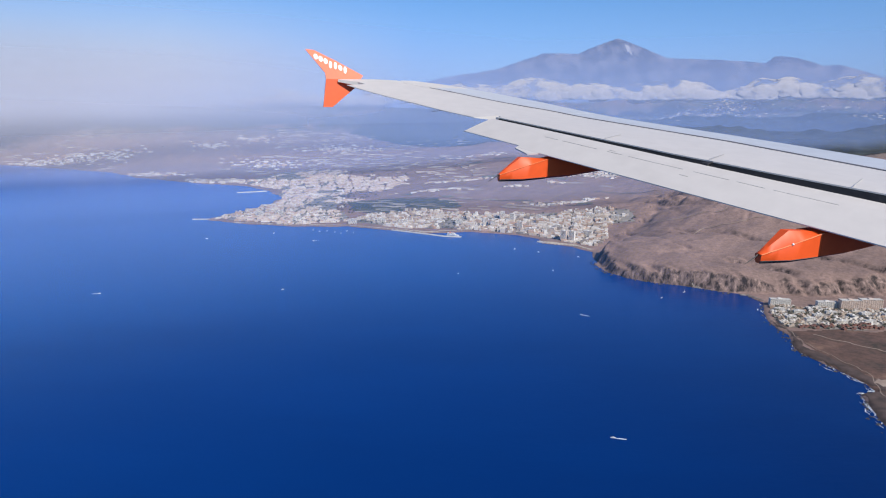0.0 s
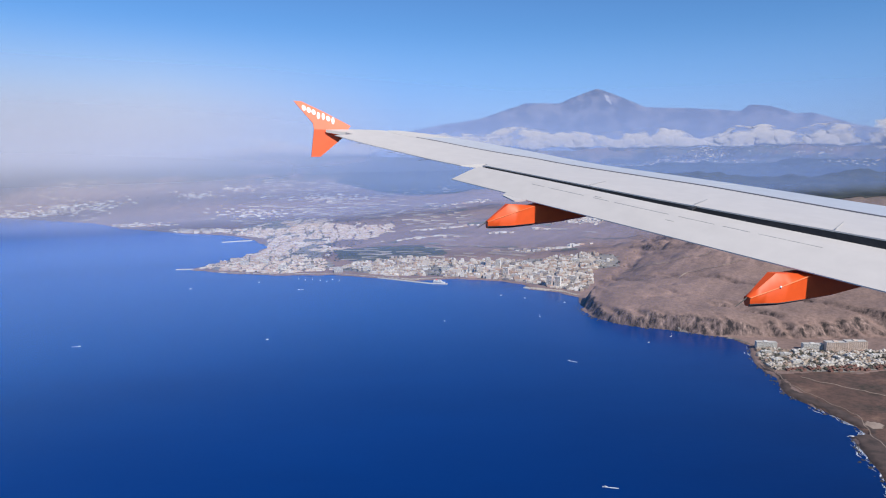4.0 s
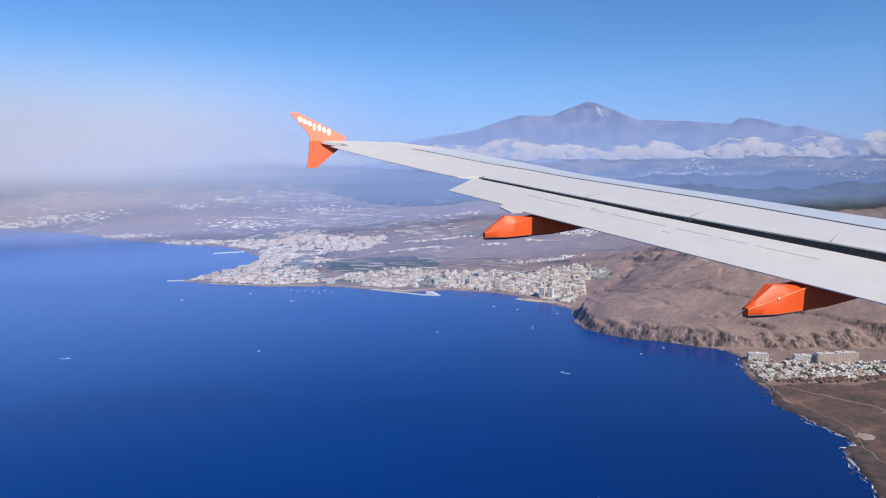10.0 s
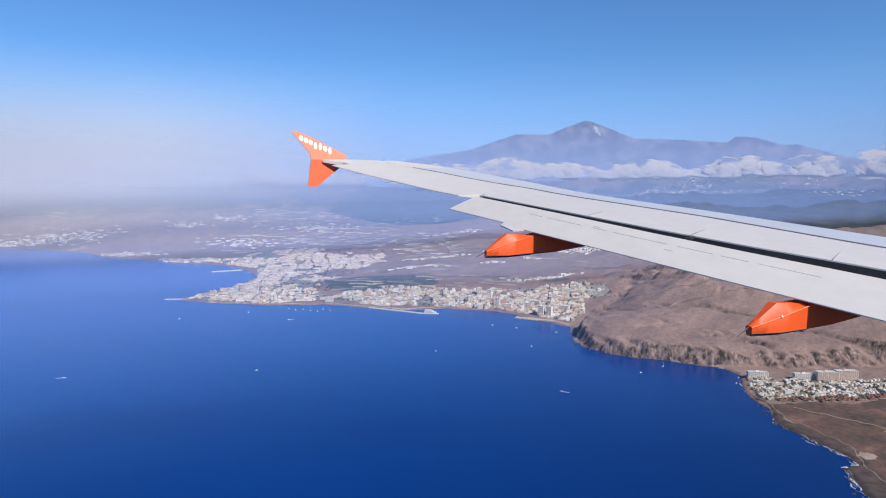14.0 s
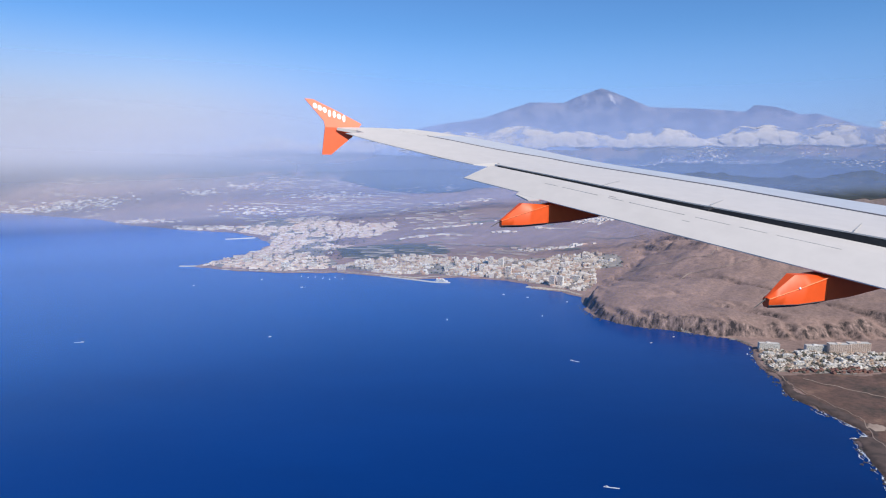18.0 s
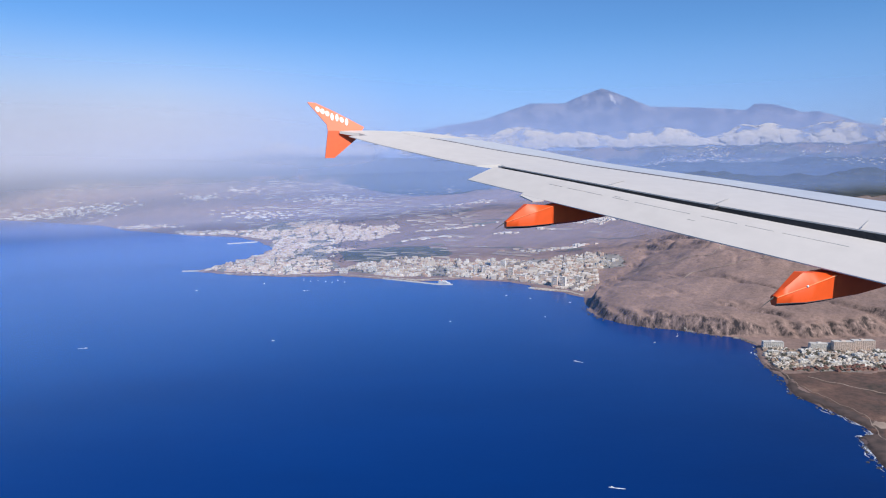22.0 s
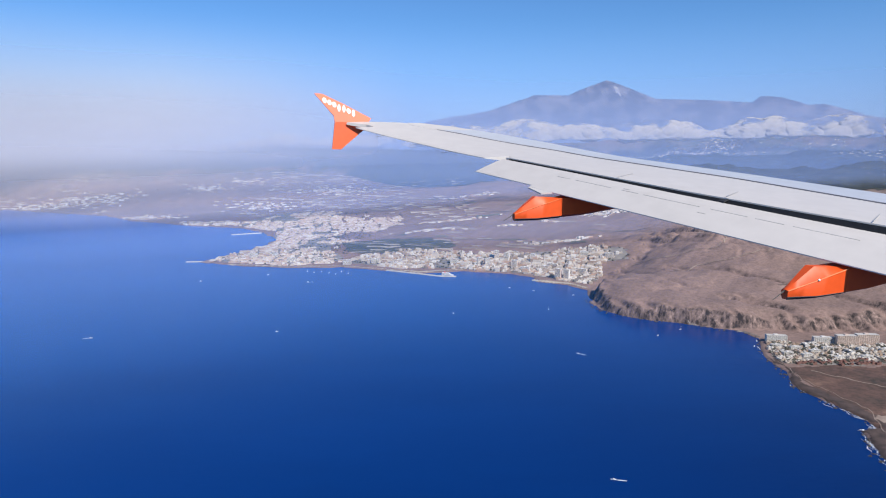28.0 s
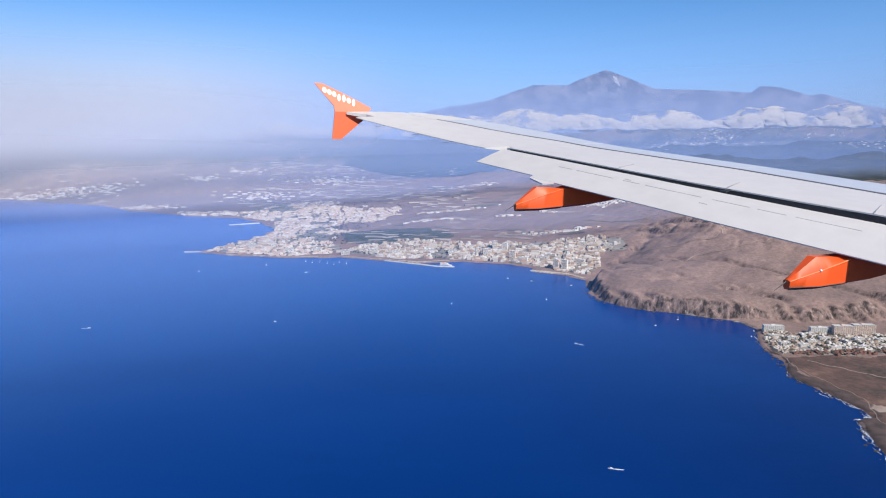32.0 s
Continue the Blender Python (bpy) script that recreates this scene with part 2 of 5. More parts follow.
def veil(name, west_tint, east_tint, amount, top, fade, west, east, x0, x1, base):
    """Tinted sheet that paints in haze, lit alike from all sides by a fixed normal: part lets light by, part scatters
    it.
    """
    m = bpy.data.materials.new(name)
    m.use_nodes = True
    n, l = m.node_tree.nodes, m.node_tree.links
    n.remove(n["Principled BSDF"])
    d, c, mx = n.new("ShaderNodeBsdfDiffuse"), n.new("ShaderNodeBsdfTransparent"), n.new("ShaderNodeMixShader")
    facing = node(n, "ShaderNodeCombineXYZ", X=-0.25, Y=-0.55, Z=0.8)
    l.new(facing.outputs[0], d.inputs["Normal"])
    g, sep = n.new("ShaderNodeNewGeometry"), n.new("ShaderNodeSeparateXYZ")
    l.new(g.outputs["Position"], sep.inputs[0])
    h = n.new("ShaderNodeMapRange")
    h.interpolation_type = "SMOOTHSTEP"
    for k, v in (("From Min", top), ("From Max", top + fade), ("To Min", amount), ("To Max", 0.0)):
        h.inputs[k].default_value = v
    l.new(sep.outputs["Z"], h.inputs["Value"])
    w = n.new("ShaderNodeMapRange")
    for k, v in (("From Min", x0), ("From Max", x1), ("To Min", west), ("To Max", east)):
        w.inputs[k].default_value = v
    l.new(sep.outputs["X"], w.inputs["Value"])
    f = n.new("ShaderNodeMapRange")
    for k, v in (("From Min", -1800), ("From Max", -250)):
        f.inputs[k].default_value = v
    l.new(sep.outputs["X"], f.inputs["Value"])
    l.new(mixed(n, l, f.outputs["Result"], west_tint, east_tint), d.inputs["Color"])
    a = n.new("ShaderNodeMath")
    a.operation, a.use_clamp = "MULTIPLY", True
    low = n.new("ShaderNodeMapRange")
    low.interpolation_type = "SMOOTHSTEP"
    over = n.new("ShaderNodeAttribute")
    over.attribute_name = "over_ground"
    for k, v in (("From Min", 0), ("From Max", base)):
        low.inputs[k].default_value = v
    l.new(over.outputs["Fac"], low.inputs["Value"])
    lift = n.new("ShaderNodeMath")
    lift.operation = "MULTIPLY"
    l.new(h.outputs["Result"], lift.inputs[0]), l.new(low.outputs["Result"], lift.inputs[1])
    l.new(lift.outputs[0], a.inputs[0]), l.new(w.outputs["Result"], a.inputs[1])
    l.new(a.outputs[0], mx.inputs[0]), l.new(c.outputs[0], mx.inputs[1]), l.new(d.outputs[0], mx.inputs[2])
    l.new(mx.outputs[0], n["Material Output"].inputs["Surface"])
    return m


# ---- building blocks ----
def mesh_of(name, bm, mat, smooth=False):
    me = bpy.data.meshes.new(name)
    bmesh.ops.recalc_face_normals(bm, faces=bm.faces)
    bm.to_mesh(me)
    bm.free()
    me.materials.append(mat)
    if smooth:
        me.shade_smooth()
        if smooth != True:
            me.set_sharp_from_angle(angle=radians(smooth))
    return me


def part(name, bm, mat, parent=None, label="", smooth=False):
    ob = new(name, mesh_of(name, bm, mat, smooth))
    ob.parent = parent
    return tagged(ob, label)


def from_arrays(name, verts, faces, mat, smooth=False):
    me = bpy.data.meshes.new(name)
    me.from_pydata(verts, [], faces)
    me.materials.append(mat)
    if smooth:
        me.shade_smooth()
    return new(name, me)


def box(bm, x0, x1, y0, y1, z0, z1, bevel=0.0):
    r = bmesh.ops.create_cube(bm, size=1, matrix=Matrix.Translation(((x0 + x1) / 2, (y0 + y1) / 2, (z0 + z1) / 2)) @ Matrix.Diagonal((x1 - x0, y1 - y0, z1 - z0, 1)))
    if bevel:
        bmesh.ops.bevel(bm, geom=list({e for v in r["verts"] for e in v.link_edges}), offset=bevel, segments=2, affect="EDGES")


def loft(bm, rings, closed=True, caps=True):
    rows = [[bm.verts.new(p) for p in ring] for ring in rings]
    n = len(rows[0])
    for a, b in zip(rows, rows[1:]):
        for i in range(n if closed else n - 1):
            j = (i + 1) % n
            bm.faces.new((a[i], a[j], b[j], b[i]))
    if caps and closed:
        bm.faces.new(rows[0][::-1])
        bm.faces.new(rows[-1])
    return rows


def slab(bm, outline, thick):
    """A flat plate: outline points and an offset through its thickness."""
    off = Vector(thick)
    loft(bm, [[Vector(p) for p in outline], [Vector(p) + off for p in outline]])


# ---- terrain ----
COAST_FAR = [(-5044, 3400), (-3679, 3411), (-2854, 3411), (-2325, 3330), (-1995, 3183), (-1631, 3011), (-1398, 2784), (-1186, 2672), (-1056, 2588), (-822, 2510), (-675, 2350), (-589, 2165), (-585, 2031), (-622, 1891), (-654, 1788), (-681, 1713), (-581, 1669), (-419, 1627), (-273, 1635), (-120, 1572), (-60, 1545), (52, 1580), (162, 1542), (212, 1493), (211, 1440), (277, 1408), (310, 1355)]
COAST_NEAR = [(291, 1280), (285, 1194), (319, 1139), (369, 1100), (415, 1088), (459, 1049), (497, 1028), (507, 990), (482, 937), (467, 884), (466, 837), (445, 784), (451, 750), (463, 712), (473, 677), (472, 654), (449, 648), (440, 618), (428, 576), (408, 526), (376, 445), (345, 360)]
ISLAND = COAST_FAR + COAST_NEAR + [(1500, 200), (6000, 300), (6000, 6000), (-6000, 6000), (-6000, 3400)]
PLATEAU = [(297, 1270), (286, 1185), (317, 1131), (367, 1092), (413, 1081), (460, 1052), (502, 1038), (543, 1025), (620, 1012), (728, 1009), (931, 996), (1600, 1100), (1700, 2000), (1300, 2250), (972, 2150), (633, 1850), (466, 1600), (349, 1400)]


def lattice(ix, iy, seed):
    h = (ix.astype(np.int64) * 374761393 + iy.astype(np.int64) * 668265263 + seed * 974711) & 0x7FFFFFFF
    h = ((h ^ (h >> 13)) * 1274126177) & 0x7FFFFFFF
    return ((h ^ (h >> 16)) & 0xFFFF) / 65535.0


def grain(x, y, seed=0):
    ix, iy = np.floor(x), np.floor(y)
    u, v = x - ix, y - iy
    u, v = u * u * (3 - 2 * u), v * v * (3 - 2 * v)
    a, b = lattice(ix, iy, seed), lattice(ix + 1, iy, seed)
    c, d = lattice(ix, iy + 1, seed), lattice(ix + 1, iy + 1, seed)
    return (a + (b - a) * u) * (1 - v) + (c + (d - c) * u) * v


def fractal(x, y, size, octaves=5, seed=0, ridged=False):
    out, amp, total = 0.0, 1.0, 0.0
    for k in range(octaves):
        g = grain(x / size + 17.3 * k, y / size - 9.1 * k, seed + k)
        out, total = out + amp * (1 - abs(2 * g - 1) if ridged else g), total + amp
        size, amp = size / 2.03, amp * 0.5
    return out / total


def inland(x, y, outline):
    """Distance from an outline, positive inside it."""
    d2, inside = np.full(x.shape, 1e12), np.zeros(x.shape, bool)
    for (x0, y0), (x1, y1) in zip(outline, outline[1:] + outline[:1]):
        ex, ey = x1 - x0, y1 - y0
        t = np.clip(((x - x0) * ex + (y - y0) * ey) / (ex * ex + ey * ey), 0, 1)
        d2 = np.minimum(d2, (x - x0 - t * ex) ** 2 + (y - y0 - t * ey) ** 2)
        if y0 != y1:
            inside ^= ((y0 > y) != (y1 > y)) & (x < (x1 - x0) * (y - y0) / (y1 - y0) + x0)
    return np.where(inside, 1, -1) * np.sqrt(d2)


def step(a, b, v):
    t = np.clip((v - a) / (b - a), 0, 1)
    return t * t * (3 - 2 * t)


def height(x, y):
    x, y = np.asarray(x, float), np.asarray(y, float)
    r = np.hypot(x, y)
    wob = (fractal(x, y, 60, 4, 3) - 0.5) * 26
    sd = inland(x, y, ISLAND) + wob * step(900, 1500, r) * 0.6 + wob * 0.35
    z = -6 + 8.0 * step(-10, 8, sd) + 0.02 * np.clip(sd, 0, 2500)
    rise = 300 * (1 - np.exp(-(np.clip(sd, 0, None) / 2300) ** 2))
    west = 310 * np.clip((r - 3150) / 1550, 0, 1) ** 1.25 * step(0, 420, sd)
    z += np.maximum(rise, west)
    z += 110 * step(4350, 4780, r) * step(-200, 500, x) + 24 * step(4200, 4780, r) * step(0, -800, x)
    ridge = fractal(x, y, 420, 6, 11, ridged=True)
    z += (ridge - 0.55) * 110 * step(700, 2200, sd) * (0.08 + 0.92 * step(-400, 700, x))
    z += (fractal(x, y, 150, 4, 5) - 0.5) * 16 * step(60, 500, sd) * (0.35 + 0.65 * step(-600, 300, x))
    # the tableland with its sea cliff, and the old cinder cone on it
    pd = inland(x, y, PLATEAU) + (fractal(x, y, 90, 5, 21) - 0.5) * 60 * step(1000, 1050, y + 0 * x)
    gully = 0.5 * fractal(x + 0.4 * y, y * 0.35, 27, 4, 8, ridged=True) + 0.5 * fractal(x + 0.3 * y, y * 0.3, 85, 3, 18, ridged=True)
    wide = 9 + 90 * fractal(x, y, 120, 3, 33) ** 3 + 260 * step(1250, 1700, y)
    z += 33 * step(-6, wide, pd) * (0.55 + 0.6 * fractal(x, y, 130, 3, 91) + 0.2 * step(0, 300, pd)) - 46 * (gully - 0.5) * step(-10, 6, pd) * (1 - step(14, 60, pd))
    cone = np.exp(-(((x - 775) / 300) ** 2 + ((y - 1740) / 230) ** 2)) + 0.5 * np.exp(-(((x - 1050) / 260) ** 2 + ((y - 1650) / 260) ** 2))
    spoke, reach = np.arctan2(y - 1760, x - 835) * 320, np.hypot(x - 835, y - 1760)
    z += cone * (74 - 36 * (fractal(x + 0.55 * y, (y - 0.55 * x) * 0.3, 62, 4, 31, ridged=True) - 0.4))
    z -= 12 * step(0.45, 0.95, fractal(spoke, reach * 0.25, 95, 4, 131, ridged=True)) * step(40, 140, reach) * step(520, 260, reach)
    z += (fractal(x, y, 110, 5, 61, ridged=True) - 0.5) * 8 * step(10, 160, pd) - 12 * step(0.74, 0.97, fractal(x + 0.5 * y, y * 0.5, 150, 4, 71, ridged=True)) * step(10, 60, pd)
    z += (fractal(x, y, 26, 4, 41) - 0.5) * 4.0 * step(20, 120, sd)
    return np.where(sd > 8, np.maximum(z, 1.2 + 0.012 * np.clip(sd, 0, 900)), z)


NAZ, NR = 900, 820
azs = np.radians(np.linspace(-56, 58, NAZ))
rads = 330 * (4780 / 330) ** np.linspace(0, 1, NR)
gx, gy = np.outer(rads, np.sin(azs)), np.outer(rads, np.cos(azs))
gz = height(gx, gy)
ids = np.arange(NAZ * NR).reshape(NR, NAZ)
quads = np.stack([ids[:-1, :-1], ids[:-1, 1:], ids[1:, 1:], ids[1:, :-1]], -1).reshape(-1, 4)
low = gz.reshape(-1)[quads].max(axis=1) > -3
ground = from_arrays("ground", np.stack([gx, gy, gz], -1).reshape(-1, 3), quads[low], LAND, True)
tagged(ground, "dry brown volcanic island slopes falling to a rocky coast", "ground", kind="structure")

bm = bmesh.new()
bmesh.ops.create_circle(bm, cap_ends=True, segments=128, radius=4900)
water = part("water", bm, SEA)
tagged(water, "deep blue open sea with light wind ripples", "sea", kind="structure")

# ---- the volcano behind the clouds ----
SKYLINE = [(-0.10, 0.030), (0.0, 0.052), (0.066, 0.062), (0.10, 0.073), (0.138, 0.087), (0.19, 0.086), (0.215, 0.097), (0.248, 0.109), (0.277, 0.099), (0.325, 0.080), (0.40, 0.078), (0.474, 0.0745), (0.486, 0.0845), (0.52, 0.082), (0.56, 0.071), (0.585, 0.073), (0.65, 0.055), (0.75, 0.040), (0.95, 0.015)]


def crest(az):
    t = np.tan(az)
    e = np.interp(t, [p[0] for p in SKYLINE], [p[1] for p in SKYLINE])
    return e * np.cos(az)


maz, mr = np.radians(np.linspace(-8, 44, 520)), np.linspace(4600, 4900, 60)
MA, MR = np.meshgrid(maz, mr)
mx_, my_ = MR * np.sin(MA), MR * np.cos(MA)
up_ = crest(MA) * 4800
slope = np.where(MR < 4830, 1 - (4830 - MR) / 230 * 0.9, 1 - (MR - 4830) / 160)
rough = fractal(mx_ * 1.0, my_ * 0.5, 160, 6, 51, ridged=True) - 0.5
mz = 240 + (60 + up_) * slope + rough * 84 * np.clip(np.abs(MR - 4830) / 90, 0.12, 1) * np.clip(up_ / 200, 0.2, 1)
mi = np.arange(mz.size).reshape(mz.shape)
mq = np.stack([mi[:-1, :-1], mi[:-1, 1:], mi[1:, 1:], mi[1:, :-1]], -1).reshape(-1, 4)
volcano = tagged(new("volcano"), "tall grey-blue volcano with a pale streak near its summit", "mountain")
massif = from_arrays("massif", np.stack([mx_, my_, mz], -1).reshape(-1, 3), mq, VOLCANO, True)
massif.parent = volcano
bm = bmesh.new()
rows_ = []
for k in range(7):
    f = k / 6
    r, t0 = 4812 - 52 * f, 0.262 + 0.012 * f
    half = 0.0035 * (1 - 0.35 * abs(f - 0.4)) 
    ring_ = []
    for t in (t0 - half, t0, t0 + half * 1.2):
        a = math.atan(t)
        w_ = float(np.interp(t, [p[0] for p in SKYLINE], [p[1] for p in SKYLINE]) * math.cos(a) * 4800)
        zz = 240 + (60 + w_) * (1 - (4830 - r) / 230 * 0.9) + 13
        ring_.append(Vector((r * math.sin(a), r * math.cos(a), zz)))
    rows_.append(ring_)
loft(bm, rows_, closed=False)
part("pale_streak", bm, PALE_ROCK, volcano, "pale pumice streak")

# ---- sea haze painted in by tinted sheets, thicker to the west and low down ----
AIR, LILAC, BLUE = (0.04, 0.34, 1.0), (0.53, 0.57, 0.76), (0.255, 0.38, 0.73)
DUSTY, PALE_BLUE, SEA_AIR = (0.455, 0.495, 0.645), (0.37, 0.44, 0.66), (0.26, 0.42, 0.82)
# each sheet's colour is the haze tint; the nearest one blues the western sea
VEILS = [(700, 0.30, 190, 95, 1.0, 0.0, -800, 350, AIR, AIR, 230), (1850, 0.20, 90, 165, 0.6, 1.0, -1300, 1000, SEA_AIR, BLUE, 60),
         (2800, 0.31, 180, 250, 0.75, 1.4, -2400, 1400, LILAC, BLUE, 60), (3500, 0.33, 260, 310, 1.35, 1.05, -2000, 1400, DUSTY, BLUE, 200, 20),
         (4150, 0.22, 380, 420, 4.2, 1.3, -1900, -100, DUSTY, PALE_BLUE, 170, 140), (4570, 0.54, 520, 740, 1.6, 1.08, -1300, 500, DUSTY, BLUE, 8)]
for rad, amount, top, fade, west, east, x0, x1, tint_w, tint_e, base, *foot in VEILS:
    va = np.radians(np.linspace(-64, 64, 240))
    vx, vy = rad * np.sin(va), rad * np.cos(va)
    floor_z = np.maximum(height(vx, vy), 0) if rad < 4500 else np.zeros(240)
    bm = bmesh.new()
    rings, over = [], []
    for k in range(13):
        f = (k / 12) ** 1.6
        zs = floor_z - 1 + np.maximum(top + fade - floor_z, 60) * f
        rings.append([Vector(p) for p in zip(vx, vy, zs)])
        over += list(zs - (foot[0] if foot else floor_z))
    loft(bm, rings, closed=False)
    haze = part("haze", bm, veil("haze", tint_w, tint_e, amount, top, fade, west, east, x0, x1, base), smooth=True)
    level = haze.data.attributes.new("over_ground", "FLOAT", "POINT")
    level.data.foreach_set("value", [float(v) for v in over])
    tagged(haze, "tinted sheet standing in for pale lilac sea haze over the coast", "haze", kind="structure")

# ---- clouds on the mountain side ----
CLOUD, n_, l_, b_ = material("cloud", 1.0)
n_.remove(b_)
dif, tra, shd = node(n_, "ShaderNodeBsdfDiffuse", Color=(0.57, 0.54, 0.52, 1)), node(n_, "ShaderNodeBsdfTranslucent", Color=(0.66, 0.63, 0.61, 1)), node(n_, "ShaderNodeMixShader", Fac=0.25)
even, lean = n_.new("ShaderNodeMix"), n_.new("ShaderNodeNewGeometry")
even.data_type = "VECTOR"
even.inputs[0].default_value, even.inputs[5].default_value = 0.74, (-0.25, -0.55, 0.8)
l_.new(lean.outputs["Normal"], even.inputs[4])
l_.new(even.outputs[1], dif.inputs["Normal"])
l_.new(dif.outputs[0], shd.inputs[1]), l_.new(tra.outputs[0], shd.inputs[2])
# thin at its edges, dense in the middle
dense, clear, soft = n_.new("ShaderNodeAttribute"), n_.new("ShaderNodeBsdfTransparent"), n_.new("ShaderNodeMixShader")
dense.attribute_name = "thickness"
ease = n_.new("ShaderNodeMapRange")
ease.interpolation_type = "SMOOTHSTEP"
l_.new(dense.outputs["Fac"], ease.inputs["Value"])
l_.new(ease.outputs["Result"], soft.inputs[0]), l_.new(clear.outputs[0], soft.inputs[1]), l_.new(shd.outputs[0], soft.inputs[2])
l_.new(soft.outputs[0], n_["Material Output"].inputs["Surface"])


def cloud(tan0, tan1, rad, z0, top0, top1, label, seed, thin=1.0):
    """One long billowing bank of cloud on a flat base, higher towards its second end."""
    across, around = 1100, 130
    u, p = np.meshgrid(np.linspace(0, 1, across), np.linspace(0, 1, around))
    az = np.arctan(tan0 + (tan1 - tan0) * u)
    run = az * rad
    lumps = np.random.default_rng(seed)
    crown = 0.55 + 0.85 * fractal(run, run * 0 + seed, 330, 3, seed)
    tall = (top0 + (top1 - top0) * u) * crown * np.minimum(1, 0.15 + np.minimum(7 * u, 7 * (1 - u)))
    turn = math.pi * (-0.38 + 1.02 * p)
    s, deep = np.sin(turn), 40 + 0.6 * tall
    shape = np.sign(s) * np.abs(s) ** 0.8
    along = np.where(turn < math.pi / 2, tall * shape, 2 * tall - tall * shape) + deep * (1 - np.cos(turn))
    # round heads of cloud, large and small
    puff = np.zeros(u.shape)
    for count, low_r, high_r in ((170, 26, 60), (700, 9, 26)):
        swell = np.zeros(u.shape)
        for c, h, w in zip(lumps.uniform(run.min(), run.max(), count), lumps.uniform(-30, along.max(), count), lumps.uniform(low_r, high_r, count)):
            i0, i1 = np.searchsorted(run[0], (c - w, c + w))
            part_ = slice(None), slice(i0, i1)
            d2 = (run[part_] - c) ** 2 + (along[part_] - h) ** 2
            swell[part_] = np.maximum(swell[part_], np.sqrt(np.clip(w * w - d2, 0, None)))
        puff += swell * (0.18 if low_r > 20 else 0.04)
    out = puff + 26 * (fractal(run, along, 90, 5, seed + 9) - 0.5)
    r = rad - (deep + out) * np.cos(turn)
    drift = 26 * (fractal(run, run * 0 + 4.0, 210, 4, seed + 21) - 0.5)
    z = z0 + drift + np.where(s > 0, tall + out, 0.30 * tall + 0.9 * out) * shape
    num = np.arange(u.size).reshape(u.shape)
    fq = np.stack([num[:-1, :-1], num[:-1, 1:], num[1:, 1:], num[1:, :-1]], -1).reshape(-1, 4)
    ob = from_arrays("cloud", np.stack([r * np.sin(az), r * np.cos(az), z], -1).reshape(-1, 3), fq, CLOUD, True)
    wisp = fractal(run, along * 1.6, 110, 6, seed + 33)
    thick = np.minimum(p / 0.30, (1 - p) / 0.46) * 1.15 + (wisp - 0.60) * 3.2
    body = ob.data.attributes.new("thickness", "FLOAT", "POINT")
    body.data.foreach_set("value", (np.clip(thick, 0, 1) * thin).reshape(-1).tolist())
    return tagged(ob, label, "cloud", "clouds round the mountain", kind="stuff")


cloud(-0.04, 0.425, 4430, 384, 108, 112, "long white bank of cloud below the volcano", 3)
cloud(0.405, 0.90, 4450, 392, 96, 215, "white cloud bank rising towards the high ridge", 8)
cloud(-0.34, 0.03, 4540, 345, 55, 110, "faint thin cloud bank low over the slopes", 12, 0.62)


# ---- the airliner's wing ----
SEAM_PAINT = two_tone("faded_seam", (0.44, 0.42, 0.40), (0.52, 0.50, 0.475), 1.5, 0.5)
GREY_SEAL = two_tone("grey_seal", (0.16, 0.16, 0.18), (0.26, 0.26, 0.28), 2.0, 0.7)
HEAD = radians(19)
BANK = Matrix.Rotation(radians(-0.75), 3, "X")
FWD, OUT = Vector((math.cos(HEAD), math.sin(HEAD), 0)), Vector((-math.sin(HEAD), math.cos(HEAD), 0))


def P(f, o, z):
    """A point by metres forward and outboard of the seat, and above eye level."""
    return Vector((0, 0, EYE)) + BANK @ (FWD * f + OUT * o + Vector((0, 0, z)))


def between(table, o):
    o = max(table[0][0], min(table[-1][0], o))
    for (a, va), (b, vb) in zip(table, table[1:]):
        if a <= o <= b:
            return va + (vb - va) * (o - a) / (b - a)


def top_z(o):
    return 0.03 + 0.13 * (o - 11.5) if o < 11.5 else 0.03 + 0.14 * (o - 11.5) + 0.018 * (o - 11.5) ** 2


LEAD = [(1.5, 11.8), (7.1, 9.76), (9.42, 8.98), (13.51, 7.39), (14.6, 6.5), (15.37, 5.5), (15.7, 4.7)]
SLAT_BACK = [(1.5, 10.5), (6.17, 8.75), (8.74, 8.22), (12.55, 6.87), (14.6, 5.3), (15.5, 4.3)]
FIXED = [(1.5, 8.62), (5.39, 7.12), (6.19, 6.80), (7.67, 6.29), (9.9, 5.66), (11.68, 5.16)]
AILERON = [(11.68, 4.80), (13.37, 4.03), (14.94, 3.05), (15.7, 2.55)]


def flap_te(o):
    return 7.72 - 0.28 * o


def flap_z(o):
    return -0.24 - 0.138 * (11.5 - o)


def span(a, b, n):
    return [a + (b - a) * i / n for i in range(n + 1)]


def wing_ring(f_front, f_back, o, nose, tail, arch=0.012):
    """A closed wing section: smooth top, round nose, flatter belly."""
    c, z = f_front - f_back, top_z(o)
    pts = []
    for k in range(9):
        s = k / 8
        pts.append(P(f_back + c * s, o, z + arch * c * 4 * s * (1 - s) - (0.0 if s < 0.93 else nose * 0.35)))
    pts.append(P(f_front + 0.03, o, z - nose * 0.7))
    for s in (0.92, 0.7, 0.4, 0.15, 0.0):
        pts.append(P(f_back + c * s, o, z - tail - (nose * 1.3) * math.sin(math.pi * min(1, s + 0.05)) ** 0.6))
    return pts


